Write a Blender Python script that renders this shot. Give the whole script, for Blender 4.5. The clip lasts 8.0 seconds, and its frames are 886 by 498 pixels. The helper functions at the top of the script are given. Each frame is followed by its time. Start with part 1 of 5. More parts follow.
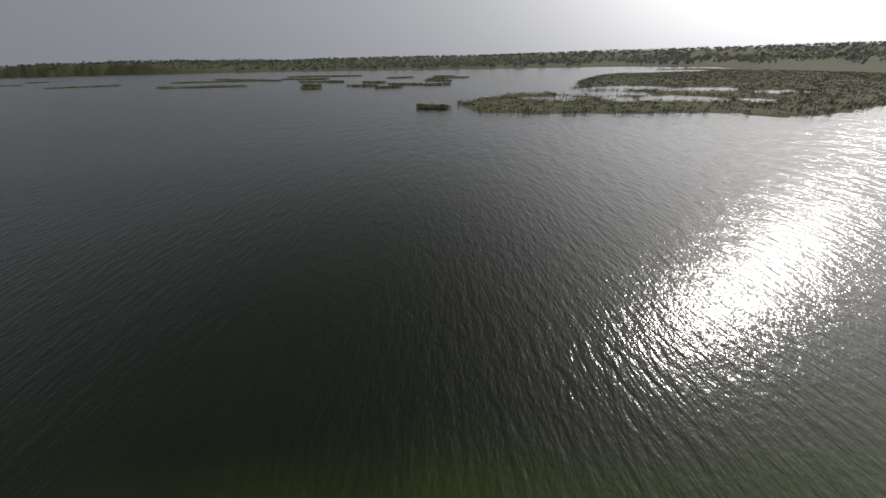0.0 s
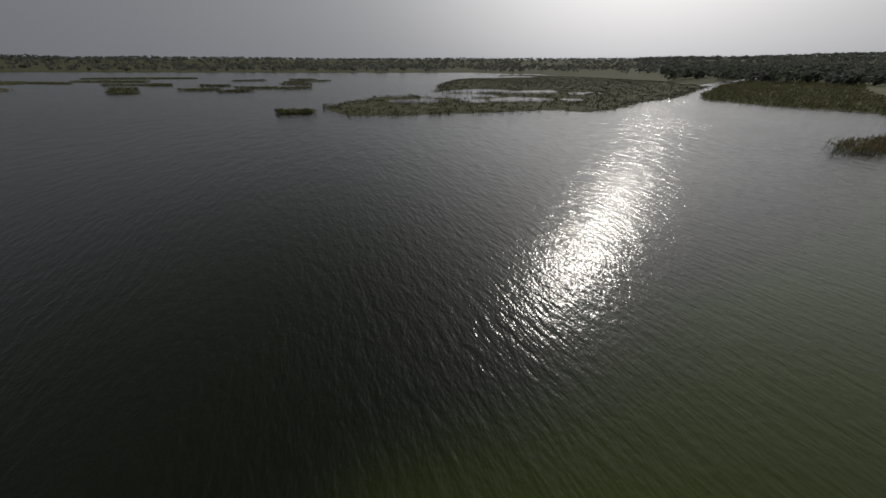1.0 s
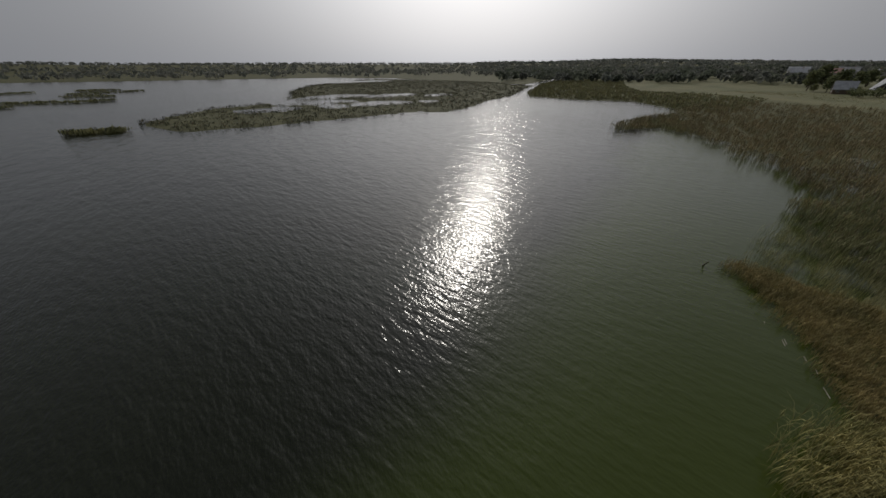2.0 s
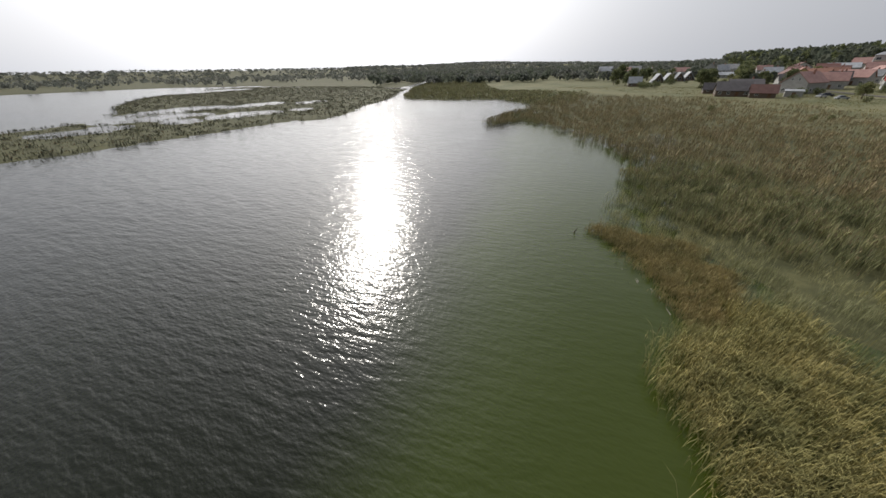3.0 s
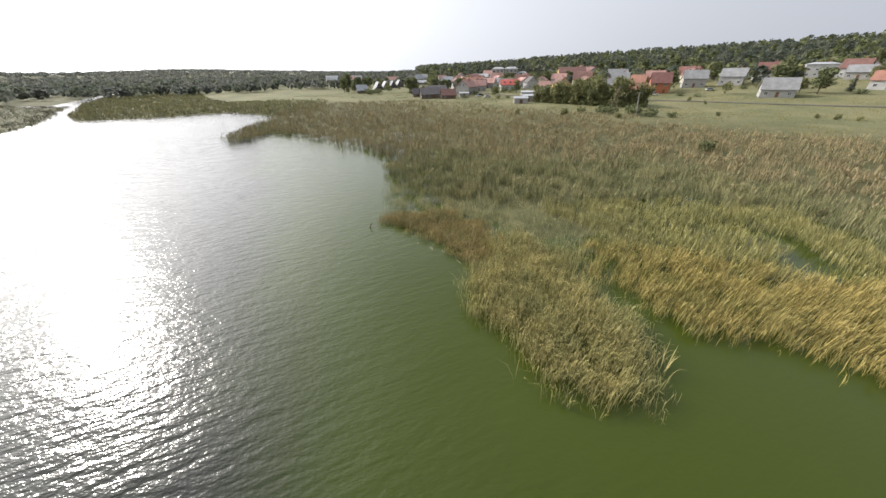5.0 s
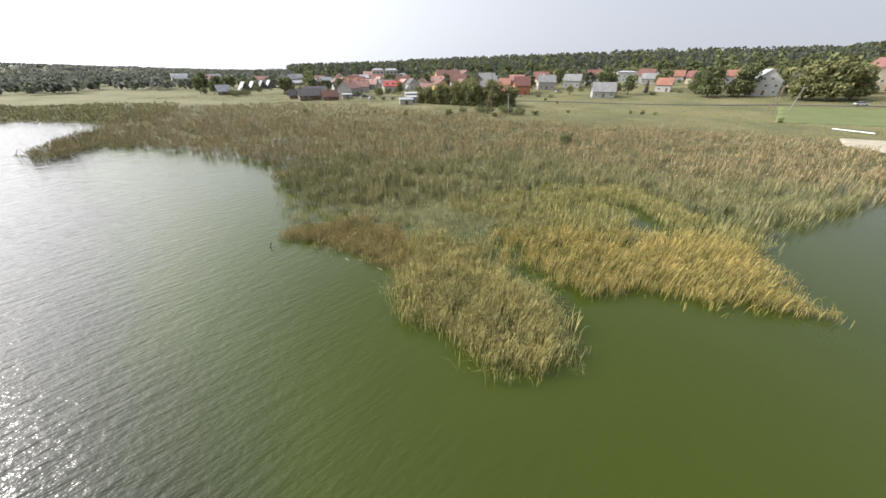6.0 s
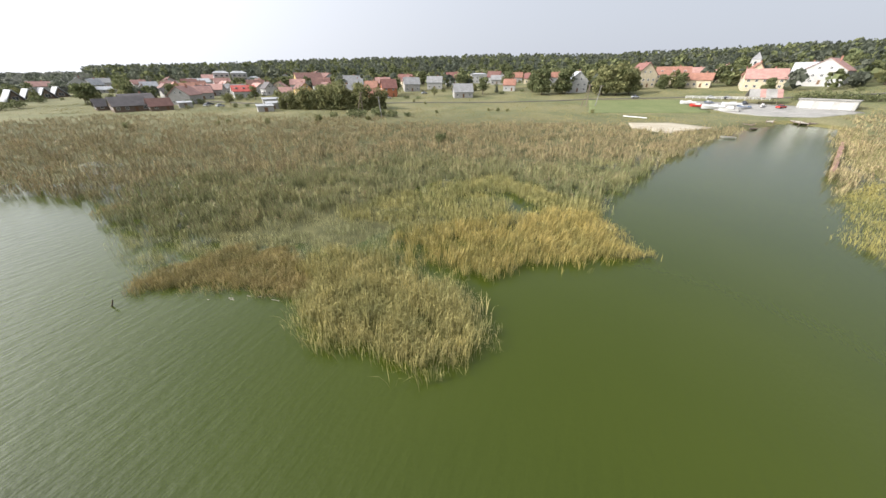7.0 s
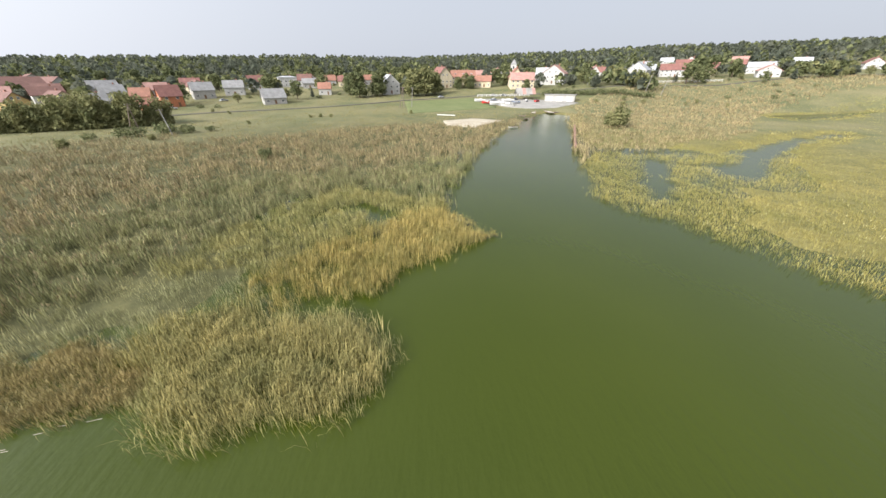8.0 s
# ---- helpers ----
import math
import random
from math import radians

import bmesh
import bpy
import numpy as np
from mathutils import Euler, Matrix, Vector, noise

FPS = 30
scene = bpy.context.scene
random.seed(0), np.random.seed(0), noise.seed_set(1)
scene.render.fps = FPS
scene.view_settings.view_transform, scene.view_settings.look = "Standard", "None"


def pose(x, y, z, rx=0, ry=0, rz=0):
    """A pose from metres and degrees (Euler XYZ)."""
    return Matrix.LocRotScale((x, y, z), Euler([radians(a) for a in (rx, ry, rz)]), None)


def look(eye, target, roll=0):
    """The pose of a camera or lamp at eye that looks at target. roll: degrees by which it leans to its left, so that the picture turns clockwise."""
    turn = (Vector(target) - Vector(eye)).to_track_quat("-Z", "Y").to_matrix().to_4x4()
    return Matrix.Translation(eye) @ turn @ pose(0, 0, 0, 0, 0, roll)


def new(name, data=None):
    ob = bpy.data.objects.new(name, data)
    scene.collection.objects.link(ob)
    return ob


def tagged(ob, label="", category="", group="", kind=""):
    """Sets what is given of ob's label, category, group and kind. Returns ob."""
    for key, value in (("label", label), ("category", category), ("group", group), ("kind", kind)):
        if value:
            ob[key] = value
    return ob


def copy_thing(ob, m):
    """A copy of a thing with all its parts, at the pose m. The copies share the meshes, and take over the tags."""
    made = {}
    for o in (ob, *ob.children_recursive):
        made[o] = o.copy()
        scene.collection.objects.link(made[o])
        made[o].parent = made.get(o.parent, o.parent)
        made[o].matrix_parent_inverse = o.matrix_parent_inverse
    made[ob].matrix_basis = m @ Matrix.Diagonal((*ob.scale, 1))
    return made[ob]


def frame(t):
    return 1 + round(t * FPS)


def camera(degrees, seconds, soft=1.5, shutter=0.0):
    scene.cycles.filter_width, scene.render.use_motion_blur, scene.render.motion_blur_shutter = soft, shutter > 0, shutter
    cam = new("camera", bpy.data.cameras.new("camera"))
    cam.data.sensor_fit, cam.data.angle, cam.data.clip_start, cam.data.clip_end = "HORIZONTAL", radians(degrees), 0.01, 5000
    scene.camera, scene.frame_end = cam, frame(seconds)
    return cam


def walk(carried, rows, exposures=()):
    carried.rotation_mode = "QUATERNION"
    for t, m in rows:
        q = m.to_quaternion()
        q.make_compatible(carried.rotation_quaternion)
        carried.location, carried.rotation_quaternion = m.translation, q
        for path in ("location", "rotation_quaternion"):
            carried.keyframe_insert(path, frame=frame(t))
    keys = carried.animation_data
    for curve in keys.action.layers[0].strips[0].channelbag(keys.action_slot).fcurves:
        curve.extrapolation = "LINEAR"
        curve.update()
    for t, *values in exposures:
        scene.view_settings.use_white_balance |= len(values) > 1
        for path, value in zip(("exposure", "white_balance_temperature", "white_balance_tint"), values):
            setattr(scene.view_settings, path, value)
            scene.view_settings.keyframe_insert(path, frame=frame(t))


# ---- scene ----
K = 0.8  # plan units to metres

cam = camera(110.8, 8.0, soft=1.5)
# seconds, eye in plan units, yaw to the left from +y, pitch up, roll
PATH = [
    (0, (19.05, 2.89, 20.23), 6.72, -31.83, -1.65),
    (0.5, (19.02, 3.02, 20.06), 1.22, -31.89, -1.26),
    (1, (19.29, 2.96, 19.58), -16.16, -31.47, -0.01),
    (1.5, (19.58, 2.72, 19.09), -23.50, -31.25, 0.37),
    (1.7, (19.40, 2.58, 19.31), -31.18, -31.07, 0.13),
    (2.8, (19.35, 2.60, 19.72), -52.35, -30.59, -1.09),
    (3, (19.68, 2.72, 19.57), -59.19, -30.55, -1.30),
    (3.5, (19.46, 2.88, 19.58), -71.87, -30.54, -1.49),
    (4, (19.27, 3.39, 19.61), -79.61, -30.47, -1.30),
    (4.2, (19.25, 2.93, 19.57), -85.94, -30.48, -1.27),
    (5.3, (17.88, 4.47, 19.87), -107.86, -30.05, -0.64),
    (5.5, (18.12, 4.73, 19.89), -113.05, -30.14, -0.31),
    (6, (18.83, 5.19, 19.93), -121.69, -30.00, 0.23),
    (6.5, (19.08, 5.40, 20.13), -136.01, -29.80, -0.05),
    (7, (19.38, 5.47, 20.26), -143.37, -29.66, -0.07),
    (7.5, (20.29, 6.03, 21.02), -159.45, -29.66, -0.41),
    (8, (20.96, 6.18, 22.02), -173.30, -29.64, -0.36),
]


def drone(eye, yaw, pitch, roll):
    """A pose from the eye in plan units and yaw, pitch and roll in degrees."""
    y, p = radians(yaw), radians(pitch)
    e = Vector(eye) * K
    ahead = Vector((-math.sin(y) * math.cos(p), math.cos(y) * math.cos(p), math.sin(p)))
    return look(e, e + ahead, roll)


walk(cam, [(t, drone(eye, yaw, pitch, roll)) for t, eye, yaw, pitch, roll in PATH],
     exposures=[(0, -0.82), (0.5, -1.1), (1.0, -1.58), (1.7, -1.68), (2.8, -0.5), (3.5, -0.12), (4.2, 0.18), (5.5, 0.62), (6.5, 0.75), (7.2, 0.8), (8, 0.81)])

# ---- light: hazy low sun over a bright veil of sky ----
SUN_TO = Vector((0.701, 0.713, 0)).normalized()
SUN_ELEV = radians(31)
world = bpy.data.worlds.new("sky")
scene.world = world
world.use_nodes = True
wn, wl = world.node_tree.nodes, world.node_tree.links
sky = wn.new("ShaderNodeTexSky")
sky.sky_type, sky.sun_disc = "NISHITA", False
sky.sun_elevation, sky.sun_rotation = SUN_ELEV, math.atan2(SUN_TO.x, SUN_TO.y)
sky.air_density, sky.dust_density, sky.ozone_density = 1.2, 6.0, 1.5
# hazy aureole that brightens the veil towards the sun
where = wn.new("ShaderNodeTexCoord")
dot = wn.new("ShaderNodeVectorMath")
dot.operation = "DOT_PRODUCT"
dot.inputs[1].default_value = (*(SUN_TO * math.cos(SUN_ELEV)).xy, math.sin(SUN_ELEV))
wl.new(where.outputs["Generated"], dot.inputs[0])
lift = wn.new("ShaderNodeMath")
lift.operation, lift.use_clamp = "MAXIMUM", True
lift.inputs[1].default_value = 0.0
wl.new(dot.outputs["Value"], lift.inputs[0])
near_sun = wn.new("ShaderNodeMath")
near_sun.operation = "POWER"
near_sun.inputs[1].default_value = 9.0
wl.new(lift.outputs[0], near_sun.inputs[0])
# the half of the sky that faces the sun is brighter as a whole
side = wn.new("ShaderNodeMath")
side.operation = "MULTIPLY_ADD"
side.inputs[1].default_value, side.inputs[2].default_value = 0.5, 0.5
wl.new(dot.outputs["Value"], side.inputs[0])
wide = wn.new("ShaderNodeMath")
wide.operation = "POWER"
wide.inputs[1].default_value = 3.0
wl.new(side.outputs[0], wide.inputs[0])
broad = wn.new("ShaderNodeMath")
broad.operation = "MULTIPLY"
broad.inputs[1].default_value = 1.5
wl.new(wide.outputs[0], broad.inputs[0])
glow = wn.new("ShaderNodeMath")
glow.operation = "MULTIPLY_ADD"
glow.inputs[1].default_value = 6.8
wl.new(near_sun.outputs[0], glow.inputs[0])
wl.new(broad.outputs[0], glow.inputs[2])
pale = wn.new("ShaderNodeVectorMath")
pale.operation = "MULTIPLY_ADD"
pale.inputs[0].default_value = (5.3, 5.27, 5.35)
pale.inputs[2].default_value = (3.8, 4.05, 4.6)
wl.new(glow.outputs[0], pale.inputs[1])
veil = wn.new("ShaderNodeMix")
veil.data_type = "RGBA"
veil.inputs["Factor"].default_value = 0.88
wl.new(pale.outputs["Vector"], veil.inputs["B"])
wl.new(sky.outputs["Color"], veil.inputs["A"])
bg = wn["Background"]
wl.new(veil.outputs["Result"], bg.inputs["Color"])
bg.inputs["Strength"].default_value = 0.1
sun_data = bpy.data.lights.new("sun", "SUN")
sun_data.energy, sun_data.angle, sun_data.color = 2.9, radians(1.2), (1.0, 0.95, 0.87)
sun = new("sun", sun_data)
sun.matrix_world = look(SUN_TO * 100 * math.cos(SUN_ELEV) + Vector((0, 0, 100 * math.sin(SUN_ELEV))), (0, 0, 0))


# ---- materials ----
def material(name, build, rough=0.8, spec=0.3, **kw):
    m = bpy.data.materials.new(name)
    m.use_nodes = True
    n, l = m.node_tree.nodes, m.node_tree.links
    b = n["Principled BSDF"]
    b.inputs["Roughness"].default_value = rough
    b.inputs["Specular IOR Level"].default_value = spec
    for key, v in kw.items():
        b.inputs[key].default_value = v
    if build:
        build(n, l, b)
    return m


def noise_node(n, l, scale, detail=4.0, coords=None, rough=0.55):
    t = n.new("ShaderNodeTexNoise")
    t.inputs["Scale"].default_value, t.inputs["Detail"].default_value, t.inputs["Roughness"].default_value = scale, detail, rough
    if coords is not None:
        l.new(coords, t.inputs["Vector"])
    return t.outputs["Fac"]


def ramp_node(n, l, fac, *stops):
    r = n.new("ShaderNodeValToRGB")
    e = r.color_ramp.elements
    while len(e) < len(stops):
        e.new(0.5)
    for el, (p, c) in zip(e, stops):
        el.position, el.color = p, (*c, 1)
    l.new(fac, r.inputs["Fac"])
    return r.outputs["Color"]


def bump_node(n, l, b, height, strength, distance):
    u = n.new("ShaderNodeBump")
    u.inputs["Strength"].default_value, u.inputs["Distance"].default_value = strength, distance
    l.new(height, u.inputs["Height"])
    l.new(u.outputs["Normal"], b.inputs["Normal"])
    return u


def world_coords(n):
    return n.new("ShaderNodeNewGeometry").outputs["Position"]


def mix_node(n, l, fac, a, b, kind="MIX"):
    m = n.new("ShaderNodeMix")
    m.data_type, m.blend_type = "RGBA", kind
    for s, v in (("Factor", fac), ("A", a), ("B", b)):
        if isinstance(v, bpy.types.NodeSocket):
            l.new(v, m.inputs[s])
        else:
            m.inputs[s].default_value = v if s == "Factor" else (*v, 1)
    return m.outputs["Result"]


def mottled(name, c1, c2, scale=0.5, rough=0.8, fine=8.0, relief=0.0, spec=0.3):
    """Two tones at two scales in world space, with fine relief."""
    def build(n, l, b):
        p = world_coords(n)
        big, small = noise_node(n, l, scale, 5, p), noise_node(n, l, fine, 3, p)
        c = ramp_node(n, l, big, (0.3, c1), (0.7, c2))
        k = ramp_node(n, l, small, (0.25, (0.7, 0.7, 0.7)), (0.75, (1.15, 1.15, 1.15)))
        l.new(mix_node(n, l, 1.0, c, k, "MULTIPLY"), b.inputs["Base Color"])
        if relief:
            bump_node(n, l, b, small, 0.6, relief)
    return material(name, build, rough, spec)


def leafy(name, dark, light, patch=0.08, rough=0.6, through_light=0.06):
    """Blades and leaves: each island its own tone, with wide patches."""
    def build(n, l, b):
        isl = n.new("ShaderNodeNewGeometry").outputs["Random Per Island"]
        c = ramp_node(n, l, isl, (0.0, dark), (0.6, light), (1.0, tuple(min(1, v * 1.35) for v in light)))
        k = ramp_node(n, l, noise_node(n, l, patch, 4, world_coords(n)), (0.3, (0.72, 0.76, 0.72)), (0.7, (1.2, 1.12, 1.05)))
        colour = mix_node(n, l, 1.0, c, k, "MULTIPLY")
        l.new(colour, b.inputs["Base Color"])
        thin = n.new("ShaderNodeBsdfTranslucent")
        l.new(colour, thin.inputs["Color"])
        both = n.new("ShaderNodeMixShader")
        both.inputs[0].default_value = through_light
        l.new(b.outputs[0], both.inputs[1])
        l.new(thin.outputs[0], both.inputs[2])
        l.new(both.outputs[0], n["Material Output"].inputs["Surface"])
    return material(name, build, rough, 0.1)


def water_build(n, l, b):
    p = world_coords(n)
    # murky green over the shallows by the reeds, dimmer light painted dark over the open lake
    shallow = ramp_node(n, l, noise_node(n, l, 0.03, 3, p), (0.3, (0.027, 0.040, 0.0024)), (0.7, (0.037, 0.050, 0.0042)))
    dimmed = ramp_node(n, l, noise_node(n, l, 0.03, 3, p), (0.3, (0.0032, 0.0046, 0.0006)), (0.7, (0.0066, 0.0092, 0.0011)))
    dim_side = n.new("ShaderNodeVectorMath")
    dim_side.operation, dim_side.inputs[1].default_value = "DOT_PRODUCT", (-0.022, 0.08, 0)
    l.new(p, dim_side.inputs[0])
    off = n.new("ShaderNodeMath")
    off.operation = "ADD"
    l.new(dim_side.outputs["Value"], off.inputs[0])
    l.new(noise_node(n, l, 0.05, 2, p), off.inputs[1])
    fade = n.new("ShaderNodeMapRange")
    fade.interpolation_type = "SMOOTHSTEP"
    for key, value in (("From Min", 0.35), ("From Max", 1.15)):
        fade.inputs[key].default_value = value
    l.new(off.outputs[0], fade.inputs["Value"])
    l.new(mix_node(n, l, fade.outputs["Result"], shallow, dimmed), b.inputs["Base Color"])
    # wind waves, shorter ripples on them, and calmer lanes
    def laid(degrees, along):
        turn = n.new("ShaderNodeMapping")
        turn.vector_type = "TEXTURE"
        turn.inputs["Rotation"].default_value = (0, 0, radians(degrees))
        turn.inputs["Scale"].default_value = (1.0, along, 1.0)
        l.new(p, turn.inputs["Vector"])
        return turn.outputs["Vector"]

    waves = noise_node(n, l, 1.6, 2, laid(10, 3.4))
    ripple = noise_node(n, l, 4.6, 2, laid(-14, 2.0))
    lanes = ramp_node(n, l, noise_node(n, l, 0.02, 3, p), (0.3, (0.7, 0.7, 0.7)), (0.65, (1, 1, 1)))
    shelter = n.new("ShaderNodeMapRange")
    shelter.interpolation_type = "SMOOTHSTEP"
    for key, value in (("From Min", -0.9), ("From Max", 0.9), ("To Min", 0.15), ("To Max", 1.0)):
        shelter.inputs[key].default_value = value
    lee = n.new("ShaderNodeVectorMath")
    lee.operation, lee.inputs[1].default_value = "DOT_PRODUCT", (-0.006, 0.05, 0)
    l.new(p, lee.inputs[0])
    l.new(lee.outputs["Value"], shelter.inputs["Value"])
    wind = n.new("ShaderNodeMath")
    wind.operation = "MULTIPLY"
    l.new(lanes, wind.inputs[0])
    l.new(shelter.outputs["Result"], wind.inputs[1])
    add = n.new("ShaderNodeMath")
    add.operation, add.inputs[1].default_value = "MULTIPLY_ADD", 0.37
    l.new(ripple, add.inputs[0])
    l.new(waves, add.inputs[2])
    # the longer fetch of the open lake raises longer waves
    swell = n.new("ShaderNodeMath")
    swell.operation = "MULTIPLY"
    l.new(noise_node(n, l, 0.42, 2, laid(-4, 2.2)), swell.inputs[0])
    fetch = n.new("ShaderNodeMapRange")
    fetch.interpolation_type = "SMOOTHSTEP"
    for key, value in (("From Min", 0.6), ("From Max", 3.2), ("To Min", 0.0), ("To Max", 3.6)):
        fetch.inputs[key].default_value = value
    open_lake = n.new("ShaderNodeVectorMath")
    open_lake.operation, open_lake.inputs[1].default_value = "DOT_PRODUCT", (0.012, 0.03, 0)
    l.new(p, open_lake.inputs[0])
    l.new(open_lake.outputs["Value"], fetch.inputs["Value"])
    l.new(fetch.outputs["Result"], swell.inputs[1])
    total = n.new("ShaderNodeMath")
    total.operation = "ADD"
    l.new(add.outputs[0], total.inputs[0])
    l.new(swell.outputs[0], total.inputs[1])
    u = bump_node(n, l, b, total.outputs[0], 1.0, 0.125)
    l.new(wind.outputs[0], u.inputs["Strength"])


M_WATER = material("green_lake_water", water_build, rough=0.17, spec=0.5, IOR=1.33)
def ground_build(n, l, b):
    p = world_coords(n)
    dry = ramp_node(n, l, noise_node(n, l, 0.05, 6, p), (0.3, (0.10, 0.112, 0.052)), (0.5, (0.15, 0.148, 0.074)), (0.72, (0.20, 0.18, 0.095)))
    wet = ramp_node(n, l, noise_node(n, l, 0.3, 4, p), (0.3, (0.06, 0.062, 0.028)), (0.7, (0.11, 0.106, 0.046)))
    z = n.new("ShaderNodeSeparateXYZ")
    l.new(p, z.inputs[0])
    rise = n.new("ShaderNodeMapRange")
    for key, value in (("From Min", 0.5), ("From Max", 0.8)):
        rise.inputs[key].default_value = value
    l.new(z.outputs["Z"], rise.inputs["Value"])
    # dark marsh and forest floor across the lake
    north = n.new("ShaderNodeMapRange")
    for key, value in (("From Min", 420.0), ("From Max", 180.0)):
        north.inputs[key].default_value = value
    l.new(z.outputs["Y"], north.inputs["Value"])
    dryness = n.new("ShaderNodeMath")
    dryness.operation = "MULTIPLY"
    l.new(rise.outputs["Result"], dryness.inputs[0])
    l.new(north.outputs["Result"], dryness.inputs[1])
    # yellow sedge thatch covers the western marsh
    west = n.new("ShaderNodeMapRange")
    for key, value in (("From Min", -4.0), ("From Max", -14.0)):
        west.inputs[key].default_value = value
    l.new(z.outputs["X"], west.inputs["Value"])
    south = n.new("ShaderNodeMapRange")
    for key, value in (("From Min", 60.0), ("From Max", 20.0)):
        south.inputs[key].default_value = value
    l.new(z.outputs["Y"], south.inputs["Value"])
    marsh = n.new("ShaderNodeMath")
    marsh.operation = "MULTIPLY"
    l.new(west.outputs["Result"], marsh.inputs[0])
    l.new(south.outputs["Result"], marsh.inputs[1])
    thatch = ramp_node(n, l, noise_node(n, l, 0.2, 5, p), (0.3, (0.12, 0.115, 0.045)), (0.7, (0.2, 0.178, 0.068)))
    wet = mix_node(n, l, marsh.outputs[0], wet, thatch)
    fine = noise_node(n, l, 1.4, 4, p)
    k = ramp_node(n, l, fine, (0.25, (0.65, 0.65, 0.65)), (0.75, (1.2, 1.2, 1.2)))
    l.new(mix_node(n, l, 1.0, mix_node(n, l, dryness.outputs[0], wet, dry), k, "MULTIPLY"), b.inputs["Base Color"])
    bump_node(n, l, b, fine, 0.6, 0.15)


M_GROUND = material("marsh_soil_and_grass", ground_build, 0.95, 0.2)
M_REED = leafy("reed_leaves", (0.068, 0.077, 0.040), (0.275, 0.275, 0.14), 0.16)
M_REED2 = leafy("inland_reed_leaves", (0.088, 0.081, 0.044), (0.315, 0.276, 0.155), 0.12)
M_LIME = leafy("yellow_green_sedge_edge", (0.13, 0.13, 0.05), (0.31, 0.29, 0.125), 0.3)
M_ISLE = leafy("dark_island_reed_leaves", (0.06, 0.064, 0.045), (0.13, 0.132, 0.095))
M_PLUME = leafy("reed_plumes", (0.165, 0.13, 0.084), (0.285, 0.226, 0.146))
M_SPUR = leafy("straw_reed_leaves", (0.12, 0.12, 0.048), (0.35, 0.315, 0.135), 0.4, 0.6, 0.06)
M_YELLOW = leafy("yellow_cattail_leaves", (0.15, 0.14, 0.05), (0.375, 0.308, 0.115), 0.35, 0.6, 0.06)
M_BROWN = leafy("rusty_sedge_leaves", (0.16, 0.132, 0.058), (0.30, 0.25, 0.115), 0.3)
M_PALE = leafy("pale_rush_leaves", (0.18, 0.185, 0.095), (0.36, 0.35, 0.19))
M_MARSH = leafy("yellow_green_sedge_leaves", (0.22, 0.203, 0.07), (0.27, 0.243, 0.088), 0.12)
M_MEADOW = leafy("meadow_grass_blades", (0.15, 0.145, 0.06), (0.26, 0.23, 0.105), 0.04)
M_BARK = mottled("bark", (0.06, 0.045, 0.03), (0.14, 0.11, 0.08), 2.0, 0.9, 12)
M_LEAF = leafy("tree_leaves", (0.075, 0.09, 0.045), (0.15, 0.168, 0.085), 0.3, 0.7, 0.32)
M_LEAF2 = leafy("light_tree_leaves", (0.11, 0.122, 0.055), (0.205, 0.21, 0.105), 0.3, 0.7, 0.32)
# far woods: distance haze painted into the leaf colour as pale grey
M_GROVE = leafy("hazed_far_leaves", (0.12, 0.13, 0.12), (0.15, 0.16, 0.148), 0.02, 0.7, 0.55)
M_PINE = leafy("pine_needles", (0.085, 0.10, 0.08), (0.125, 0.14, 0.112), 0.02, 0.7, 0.5)

# ---- plan of land and water ----
MID = np.array([15.0, 4.0])
MAIN = [(348, 234), (248, 174), (226, 155), (228, 120), (244, 91), (219, 60), (203, 52), (149, 33), (127, 17), (108, 3), (97, -4), (87, 3), (72, 4), (61, 5),
        (54, -1), (48, -4), (44, -5), (38, -5), (34, -5), (30, -6), (28, -9), (29, -13), (32, -15), (37, -16), (41, -18), (37, -20), (33, -21), (32, -26), (30, -28), (27, -31),
        (25, -29), (23, -33), (20, -36), (23, -40), (27, -46), (28, -54), (24, -79), (18, -110), (11, -140), (-6, -187), (-21, -219), (-31, -204), (-23, -156),
        (-11, -104), (-4, -57), (-6, -50), (-14, -45), (-17, -34), (-23, -27), (-60, -8), (-400, 60), (-6000, 0), (-6000, -6500), (6500, -6500), (6500, 3000), (366, 245)]
PENINSULA = [(8, 184), (12, 162), (21, 146), (34, 141), (52, 140), (68, 141), (85, 139), (115, 139), (125, 128), (140, 132), (158, 140), (175, 151), (218, 166), (250, 184), (290, 209), (342, 238), (372, 340), (330, 546), (281, 538), (234, 486), (162, 434), (110, 339), (96, 280), (70, 234), (38, 225), (20, 206)]
FAR = [(355, 538), (300, 700), (138, 750), (-50, 800), (-375, 925), (-750, 1050), (-1375, 1225), (-6000, 1250), (-6000, 6500), (6500, 6500), (6500, 3000), (362, 262)]
ISLET = [(-11, 164), (4, 160), (6, 166), (-5, 176)]
SPIT = [(147, 58), (133, 48), (149, 44), (147, 32), (200, 50), (173, 57)]


def metres(poly):
    return np.array(poly, float) * K


def inside(poly, p):
    """Signed distance in metres of points p (n, 2) to a plan outline: above zero inside."""
    a = metres(poly)
    b = np.roll(a, -1, 0)
    hit = np.zeros(len(p), bool)
    best = np.full(len(p), 1e9)
    for (ax, ay), (bx, by) in zip(a, b):
        cross = ((ay > p[:, 1]) != (by > p[:, 1]))
        with np.errstate(divide="ignore", invalid="ignore"):
            hit ^= cross & (p[:, 0] < (bx - ax) * (p[:, 1] - ay) / (by - ay) + ax)
        e = np.array((bx - ax, by - ay))
        t = np.clip(((p - (ax, ay)) @ e) / (e @ e), 0, 1)
        best = np.minimum(best, np.hypot(*(p - (ax, ay) - t[:, None] * e).T))
    return np.where(hit, best, -best)


